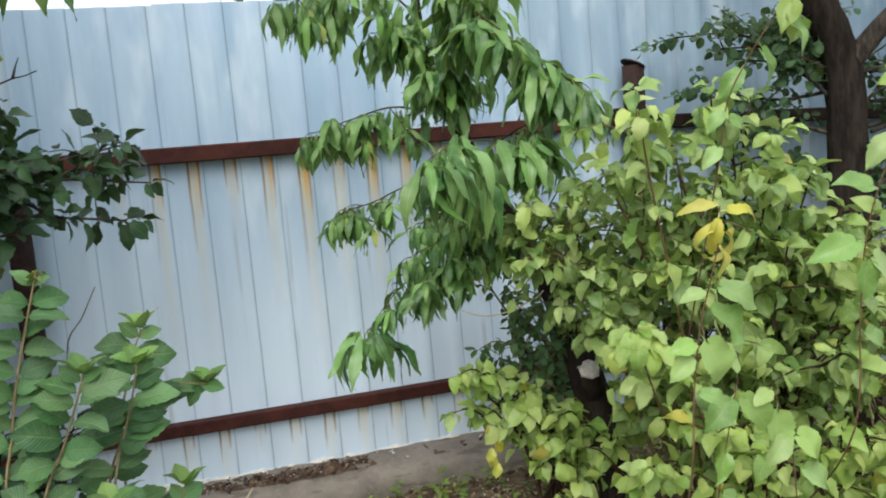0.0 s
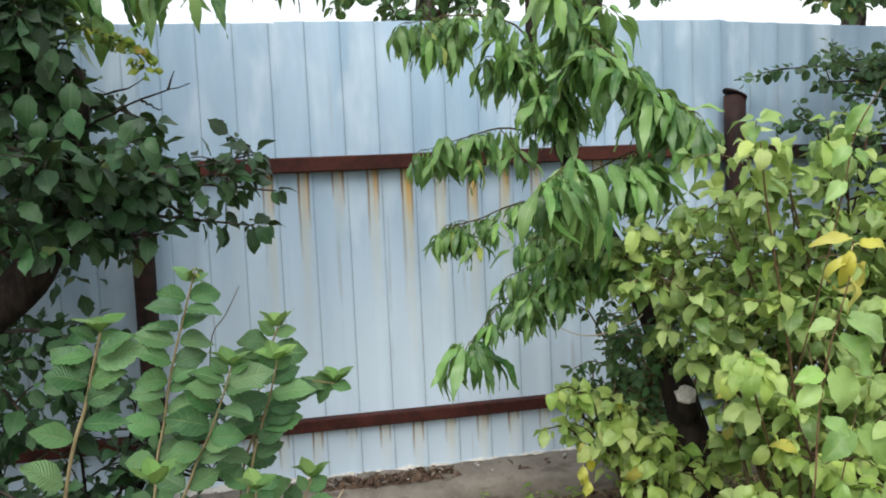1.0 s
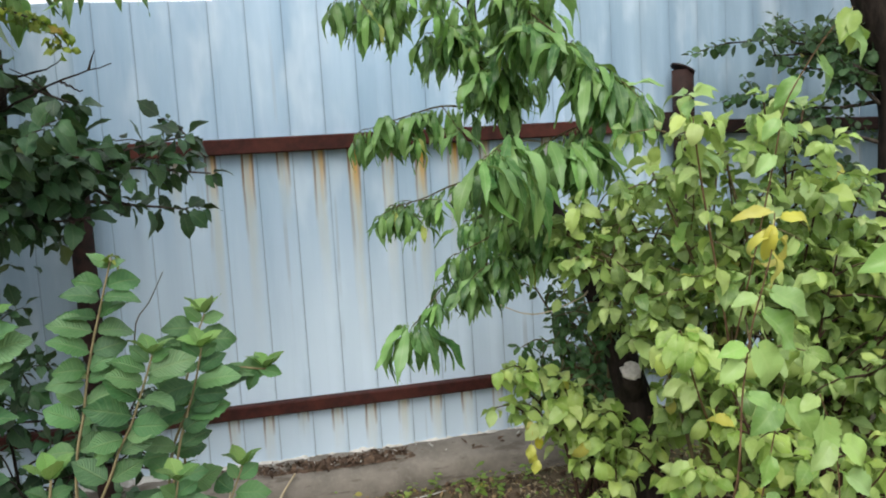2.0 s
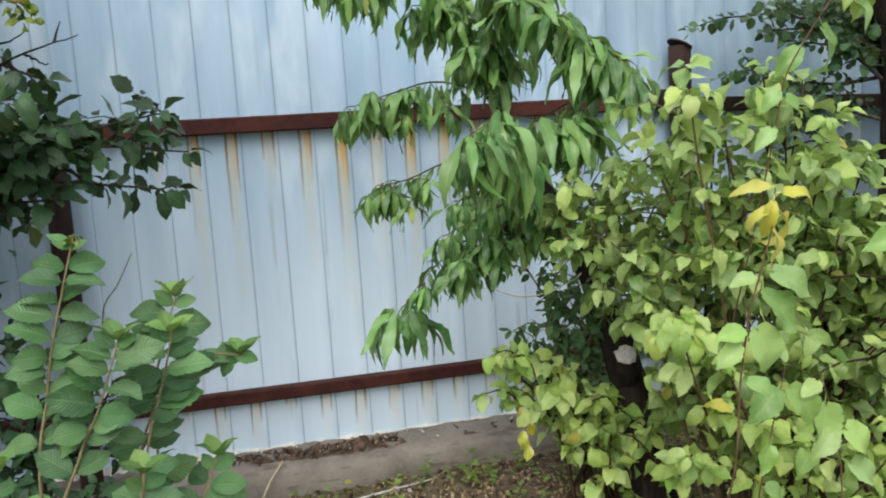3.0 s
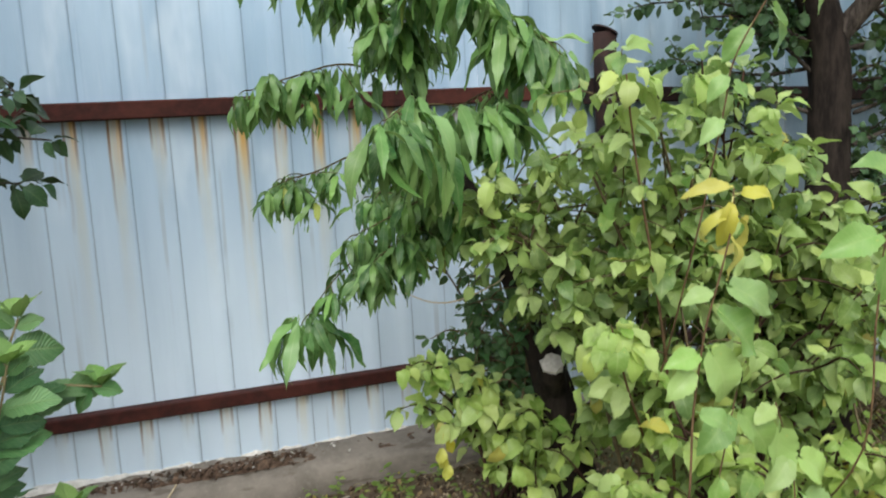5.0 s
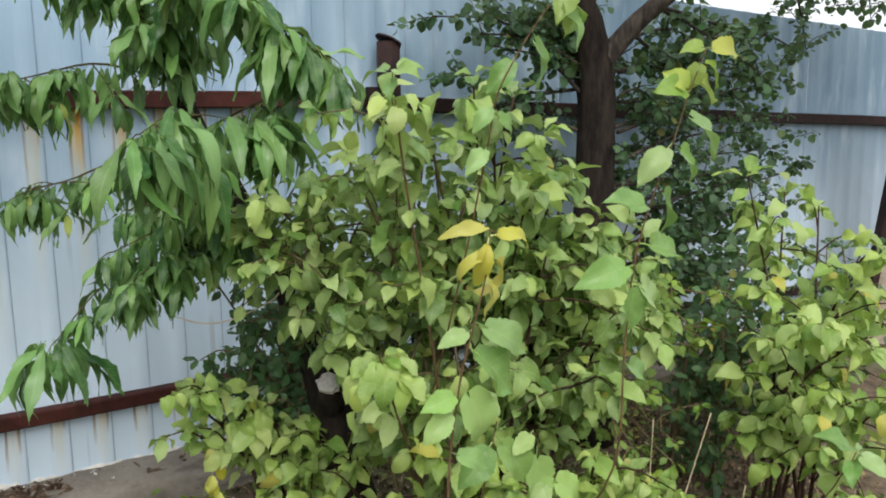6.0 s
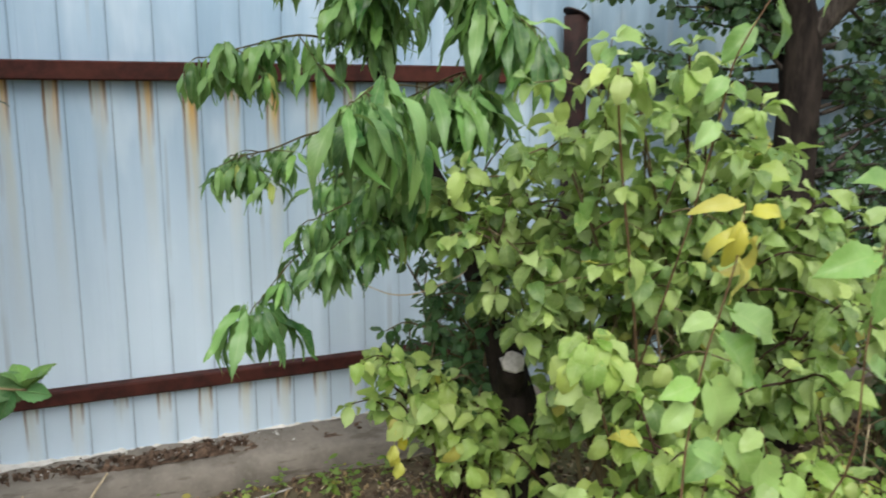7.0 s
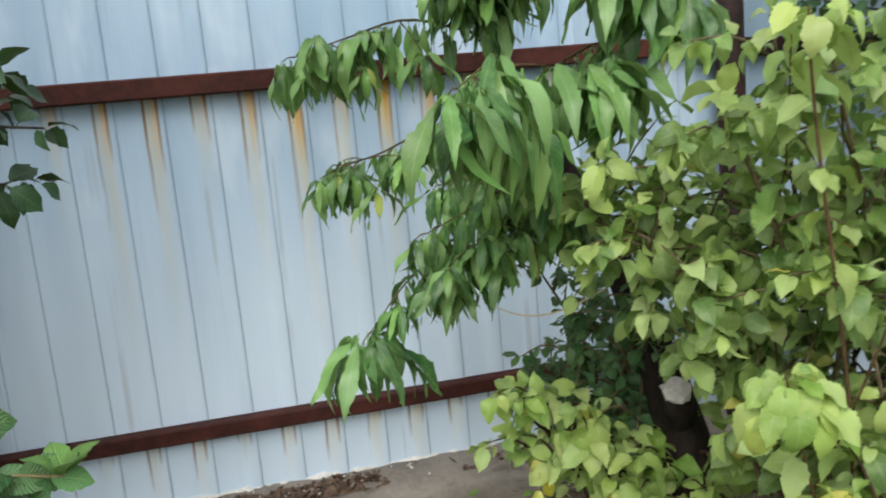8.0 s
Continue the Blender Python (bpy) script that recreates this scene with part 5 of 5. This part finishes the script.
    # crowns mostly unseen, added above and beside to shade trunk and fence
    fol.crown((-1.5, 2.15, 1.95), (0.55, 0.4, 0.45), 70, 16, 0.18)
    fol.crown((-1.6, 1.1, 2.2), (0.6, 0.5, 0.4), 60, 16, 0.18)
    fol.crown((-1.5, 1.9, 1.1), (0.4, 0.4, 0.4), 50, 14, 0.16)
    fol.crown((-1.15, 1.6, 1.65), (0.42, 0.5, 0.4), 50, 16, 0.16)
    fol.crown((-1.3, 1.6, 2.2), (0.6, 0.8, 0.4), 80, 18, 0.2)
    fol.crown((-0.93, 1.6, 1.68), (0.2, 0.3, 0.2), 40, 16, 0.14)
    fol.crown((-1.8, 0.9, 2.5), (0.7, 0.7, 0.4), 50, 18, 0.2)
    fol.hollow((-1.0, 1.35, 1.0), (-0.86, 1.72, 1.0), 0.13)
    # dense leaves added behind the trunk to make a dark background
    fol.crown((-1.2, 2.15, 1.1), (0.4, 0.25, 0.5), 130, 16, 0.16)
    fol.crown((-1.45, 2.0, 0.75), (0.4, 0.35, 0.5), 60, 14, 0.16)
    # the fence shows below the branches
    fol.hollow((-0.699, 1.50, 0.989), (-0.563, 1.50, 0.979), 0.063)
    fol.hollow((-0.750, 1.70, 0.970), (-0.597, 1.70, 0.959), 0.071)
    fol.hollow((-0.801, 1.90, 0.952), (-0.631, 1.90, 0.940), 0.080)
    fol.hollow((-0.865, 2.15, 0.929), (-0.674, 2.15, 0.915), 0.090)
    # and above them, beside the broken top
    fol.hollow((-0.584, 1.50, 1.343), (-0.452, 1.50, 1.325), 0.041)
    fol.hollow((-0.611, 1.65, 1.362), (-0.468, 1.65, 1.342), 0.045)
    fol.hollow((-0.639, 1.80, 1.381), (-0.483, 1.80, 1.359), 0.049)
    # large leaves that hang before the trunk
    for p in ((-0.695, 1.50, 1.461), (-0.705, 1.50, 1.404), (-0.652, 1.50, 1.363), (-0.677, 1.50, 1.425), (-0.715, 1.50, 1.301), (-0.660, 1.50, 1.315), (-0.682, 1.50, 1.245), (-0.726, 1.50, 1.346), (-0.646, 1.50, 1.225), (-0.734, 1.50, 1.196)):
        fol.leaf(p, (rng.uniform(-0.4, 0.5), -0.25, -1), (rng.uniform(-0.3, 0.3), -1, 0.5), rng.uniform(1.15, 1.45))
    w = Wood()
    w.tube(smooth_line([(-0.95, 1.7, 0.87), (-1.05, 1.68, 1.3), (-1.05, 1.65, 1.7), (-1.0, 1.7, 2.2)], 16), 0.04, 0.01, 8, 0.15, rng)
    part("branch", w.mesh("branch", M_BARK, base), tree)
    fol.finish(tree, 300)


build_plum()


# ---- felt cherry shoots ----
def felt_shoot(pts, pairs, seed, size=0.062, tip=True, sick=0, bare=()):
    rng = random.Random(seed)
    base = (pts[-1][0], pts[-1][1], 0.0)
    plant = root_at("cherry_shoot", base, "upright felt cherry shoot with corrugated oval leaves", "shoot", "felt cherry shoots")
    line = smooth_line([base] + list(pts[::-1]), 40)
    w = Wood()
    w.tube(line, 0.0028, 0.0015, 7, 0.08, rng)
    part("stem", w.mesh("stem", M_FELT_STEM, base), plant, "light brown downy stem")
    fol = Foliage("felt", M_FELT, size, seed + 1)
    for i in range(pairs):
        s = 0.3 + 0.69 * ((i - i % 2) / max(1, pairs - 1))
        j = min(38, int(s * 39))
        p = line[j]
        t = Vector(line[j + 1] - line[j]).normalized()
        an = (i % 2) * math.pi + rng.uniform(-0.75, 0.75)
        side = Vector((math.cos(an), math.sin(an) * 0.8 - 0.2, 0))
        small = 0.6 if i > pairs - 3 else 1.0
        if rng.random() < 0.12 and small == 1.0:
            continue
        up = Vector((rng.uniform(-0.5, 0.5), rng.uniform(-1.8, -0.5), 1)) - side * rng.uniform(-0.4, 0.3)
        fol.leaf(p, side + t * (rng.uniform(0.2, 0.8) if small == 1.0 else 0.9) + Vector((0, 0, rng.uniform(-0.35, 0.2))), up, small * rng.uniform(0.8, 1.15))
    if tip:
        fresh = Foliage("felt", M_FELT_TIP, size, seed + 3)
        for k in range(4):
            an = k * 1.6 + 0.4
            fresh.leaf(line[-1], (math.cos(an) * 0.6, math.sin(an) * 0.5, 0.75), (-math.cos(an), -math.sin(an) - 0.3, 0.8), 0.66)
        fresh.finish(plant, 10, "fresh light green leaf")
    fol.finish(plant, 280)
    if bare:
        w = Wood()
        w.tube(smooth_line(bare, 10), 0.0014, 0.0008, 5, 0.3, rng)
        part("bare_twig", w.mesh("bare_twig", M_BARK2, base), plant, "thin grey leafless twig")
    if sick:
        curl = Foliage("curled", M_CURL, 0.022, seed + 2)
        for k in range(sick):
            an = k * 2.4
            curl.leaf(line[-1 - k // 4], (math.cos(an), math.sin(an), 0.6), (-math.cos(an), -math.sin(an), 0.6), rng.uniform(0.7, 1.2))
        curl.finish(plant, 20, "small curled yellow leaf")


felt_shoot([(-0.496, 0.8, 0.998), (-0.506, 0.8, 0.962), (-0.517, 0.8, 0.92), (-0.544, 0.8, 0.825), (-0.6, 0.82, 0.5)], 22, 101, 0.05)
felt_shoot([(-0.44, 1.27, 1.016), (-0.462, 1.27, 0.943), (-0.486, 1.27, 0.86), (-0.503, 1.27, 0.777), (-0.53, 1.27, 0.6)], 22, 102, 0.062, False, 9)
felt_shoot([(-0.318, 1.3, 0.849), (-0.333, 1.3, 0.791), (-0.352, 1.3, 0.734), (-0.372, 1.29, 0.666), (-0.41, 1.28, 0.45)], 20, 103, 0.068)
felt_shoot([(-0.391, 1.25, 0.856), (-0.407, 1.25, 0.811), (-0.433, 1.25, 0.747), (-0.464, 1.25, 0.684), (-0.52, 1.25, 0.5)], 20, 104, 0.068)
felt_shoot([(-0.215, 1.37, 0.785), (-0.29, 1.37, 0.79), (-0.36, 1.36, 0.72), (-0.4, 1.35, 0.55)], 18, 105, 0.068)
felt_shoot([(-0.314, 1.40, 0.89), (-0.339, 1.40, 0.82), (-0.37, 1.4, 0.65)], 16, 106, 0.068, bare=[(-0.44, 1.4, 0.8), (-0.43, 1.4, 0.885), (-0.405, 1.4, 0.92), (-0.377, 1.4, 0.972)])
felt_shoot([(-0.455, 0.82, 0.82), (-0.47, 0.82, 0.72), (-0.49, 0.83, 0.5)], 14, 107, 0.052)
felt_shoot([(-0.36, 1.15, 0.68), (-0.38, 1.15, 0.58), (-0.4, 1.15, 0.4)], 16, 110, 0.06)
felt_shoot([(-0.27, 1.35, 0.62), (-0.31, 1.33, 0.52), (-0.34, 1.3, 0.36)], 16, 111, 0.068)

felt_shoot([(-0.3, 1.2, 0.56), (-0.33, 1.2, 0.46), (-0.36, 1.2, 0.3)], 16, 116, 0.064)


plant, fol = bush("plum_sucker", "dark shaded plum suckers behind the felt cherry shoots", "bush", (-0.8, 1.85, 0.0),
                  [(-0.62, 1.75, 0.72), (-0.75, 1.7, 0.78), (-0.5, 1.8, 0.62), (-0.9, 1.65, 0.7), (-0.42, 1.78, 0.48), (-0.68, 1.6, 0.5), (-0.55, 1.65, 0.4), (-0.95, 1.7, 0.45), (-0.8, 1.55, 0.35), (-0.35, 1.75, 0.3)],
                  "plum", M_SHADED_PLUM, 0.046, 401, 8, 8, 0.14, M_BARK, 0.3, 10, 0.25)
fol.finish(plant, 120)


# ---- trees beyond the fence ----
def far_tree(base, limbs, seed, label):
    rng = random.Random(seed)
    tree = root_at("garden_tree", base, label, "tree", "trees beyond the fence")
    w = Wood()
    top = (base[0] + 0.1, base[1], 2.6)
    line = smooth_line([base, (base[0] - 0.05, base[1], 1.2), top], 14)
    w.tube(line, 0.09, 0.05, 9, 0.12, rng)
    part("trunk", w.mesh("trunk", M_BARK2, base), tree)
    fol = Foliage("plum", M_TREE, 0.075, seed + 1)
    for end in limbs:
        w = Wood()
        b = arc((top[0], top[1], rng.uniform(1.6, 2.5)), end, 0.1, 12, 0.08, rng)
        w.tube(b, 0.02, 0.004, 6, 0.1, rng)
        fol.spray(b, 26, 0.35, 0.4, 0.9, 0.3, 1.0, 0.4, 4, 0.2)
        for k in range(7):
            p = b[rng.randrange(5, 12)]
            d = Vector((rng.uniform(-1, 1), rng.uniform(-0.6, 0.6), rng.uniform(-0.4, 0.8))).normalized() * rng.uniform(0.1, 0.25)
            tw = arc(p, p + np.array(d), 0.02, 5)
            w.tube(tw, 0.003, 0.001, 4, 0.0, rng)
            fol.spray(tw, 9, 0.1, 0.4, 0.9, 0.3, 0.95, 0.4, 2, 0.2)
        part("branch", w.mesh("branch", M_BARK2, base), tree)
    fol.finish(tree, 60)


far_tree((1.5, 4.4, 0.0), [(1.2, 4.0, 2.06), (1.75, 4.0, 2.1), (1.5, 4.1, 2.3), (0.9, 4.1, 2.2)], 301, "leafy garden tree showing over the fence top")
far_tree((0.55, 4.5, 0.0), [(0.35, 4.2, 2.06), (0.75, 4.1, 2.05), (0.95, 4.2, 2.1), (0.1, 4.2, 2.12)], 303, "leafy garden tree behind the middle of the fence")
far_tree((3.2, 4.4, 0.0), [(2.7, 4.0, 2.05), (2.5, 4.0, 2.2), (3.0, 4.1, 2.1), (3.5, 4.2, 2.3)], 302, "leafy garden tree rising behind the far sheets")

# ---- gate leaf leaning at the far end ----
board = root_at("leaning_gate", (3.75, 2.3, 0.0), "weathered wooden gate leaf leaning by the far fence", "gate")
lean = Euler((0, radians(8), radians(-28))).to_matrix().to_4x4()
for i in range(4):
    part("plank", box_mesh("plank", (0.02 + 0.125 * i, -0.012, 0.02), (0.14 + 0.125 * i, 0.012, 1.27 - 0.01 * (i % 2)), M_BOARD), board, m=lean)
part("edge_post", box_mesh("edge_post", (-0.02, -0.03, 0.0), (0.018, 0.03, 1.3), M_POST), board, "dark steel edge", m=lean)
part("cross_bar", box_mesh("cross_bar", (0.02, 0.013, 0.95), (0.5, 0.035, 1.03), M_BOARD), board, m=lean)


# ---- things on the ground ----
def stick(name, label, a, b, r, material, bow=0.01, seed=1):
    rng = random.Random(seed)
    base = (a[0], a[1], min(a[2], b[2]))
    w = Wood()
    w.tube(arc(a, b, bow, 9, 0.006, rng), r, r * 0.6, 6, 0.1, rng)
    ob = new(name, w.mesh(name, material, base))
    ob.location = base
    return tagged(ob, label, "stalk", "dry stalks")


stick("dry_stalk", "dry straw-coloured stalk leaning on the footing", (-0.23, 2.42, 0.04), (-0.14, 2.5, 0.165), 0.0045, M_STRAW, 0.004, 1)
stick("dry_stalk", "short dry stalk leaning on the footing", (-0.38, 2.44, 0.045), (-0.345, 2.5, 0.14), 0.004, M_STRAW, 0.004, 2)
stick("dry_stalk", "long dry stalk lying on the soil", (-0.55, 2.2, 0.06), (-0.1, 2.36, 0.05), 0.004, M_STRAW, 0.012, 3)
stick("dry_stalk", "pale peeled stick lying on the soil", (0.05, 2.38, 0.05), (0.34, 2.44, 0.055), 0.005, M_STONE, 0.003, 4)
stick("dry_stalk", "thin dry stalk lying across the litter", (-0.08, 2.4, 0.05), (0.05, 2.22, 0.05), 0.0035, M_STRAW, 0.008, 5)
stick("dry_stalk", "thin dry stalk on the litter", (-0.25, 2.1, 0.05), (0.02, 2.0, 0.05), 0.003, M_STRAW, 0.01, 6)

for i, (x, y, s) in enumerate(((0.2, 2.42, 0.9), (0.24, 2.4, 0.6), (0.84, 1.75, 1.0), (0.1, 2.2, 0.5), (0.45, 2.1, 0.6), (0.6, 2.2, 0.5))):
    ob = new("stone", mesh_lump("stone", 0.014 * s, i, M_STONE))
    ob.location = (x, y, ground_height(x, y) + 0.004)
    tagged(ob, "small pale stone on the soil", "stone", "small stones")


def scatter(name, label, kind, material, size, count, area, seed, lift=0.004, upright=0.0, level=None):
    """Uncountable small leaves on the ground as one object."""
    rng = random.Random(seed)
    pool = leaf_pool(kind, material, size)
    verts, faces, uvs, total = [], [], [], 0
    while count > 0:
        x, y = rng.uniform(area[0], area[1]), rng.uniform(area[2], area[3])
        if noise.noise((x * 2.6, y * 2.6, seed)) + rng.uniform(-0.5, 0.5) < -0.15:
            continue
        count -= 1
        tuft = rng.randrange(3, 7) if upright else 1
        for k in range(tuft):
            v, f, uv, _me = pool[rng.randrange(len(pool))]
            an = rng.uniform(0, 6.28)
            d = (math.cos(an), math.sin(an), rng.uniform(0.1, 1.2) * upright if upright else rng.uniform(-0.15, 0.25))
            up = (rng.uniform(-0.6, 0.6), rng.uniform(-0.6, 0.6), 1)
            r = np.array(turn_to(d, up).to_3x3())
            z = (ground_height(x, y) if level is None else level) + lift + rng.uniform(0, 0.012) + (rng.uniform(0.0, 0.05) if upright else 0)
            verts.append(v @ r.T * rng.uniform(0.6, 1.25) + np.array((x, y, z)))
            faces += [tuple(i + total for i in q) for q in f]
            uvs.append(uv)
            total += len(v)
    tagged(new(name, mesh_from(name, np.vstack(verts), faces, material, np.vstack(uvs))), label, "litter" if not upright else "weeds", kind="stuff")


scatter("leaf_litter", "brown dry leaves strewn over the soil", "dead", M_DEAD, 0.021, 6500, (-1.2, 2.4, 0.9, 2.49), 201)
scatter("leaf_litter", "pale bleached leaf scraps on the soil", "dead", M_STRAW, 0.018, 1500, (-1.2, 2.4, 1.2, 2.49), 202)
scatter("ground_weeds", "small green weeds growing out of the litter", "weed", M_WEED, 0.023, 1100, (-1.0, 2.2, 1.0, 2.48), 203, 0.004, 0.7)
scatter("ground_weeds", "dense low weeds under the front of the bushes", "weed", M_WEED, 0.034, 800, (0.5, 1.6, 1.1, 1.62), 205, 0.05, 1.2)
scatter("leaf_litter", "thin straw bits among the litter", "straw", M_STRAW, 0.042, 1900, (-1.1, 2.3, 1.0, 2.49), 206)
scatter("leaf_litter", "dark rotten leaves covering the soil", "dead", M_MULCH, 0.026, 5200, (-1.1, 2.3, 1.2, 2.495), 207)
scatter("ledge_litter", "rotten leaf scraps on the ledge of the footing", "dead", M_MULCH, 0.03, 170, (-0.4, 0.25, 2.55, 2.62), 204, 0.002, 0.0, 0.154)
for i, (a, b) in enumerate((((1.34, 1.42, 0.03), (1.28, 1.36, 0.5)), ((1.42, 1.45, 0.03), (1.5, 1.38, 0.46)), ((1.36, 1.5, 0.03), (1.2, 1.42, 0.42)), ((1.5, 1.3, 0.03), (1.42, 1.22, 0.36)))):
    stick("dry_stalk", "thin bleached stalk standing among the bushes", a, b, 0.0026, M_STRAW, 0.02, 40 + i)
scatter("ground_weeds", "broad-leaved weeds beside the cherry shoots", "weed", M_WEED, 0.04, 60, (-0.6, -0.08, 1.85, 2.3), 208, 0.01, 0.9)
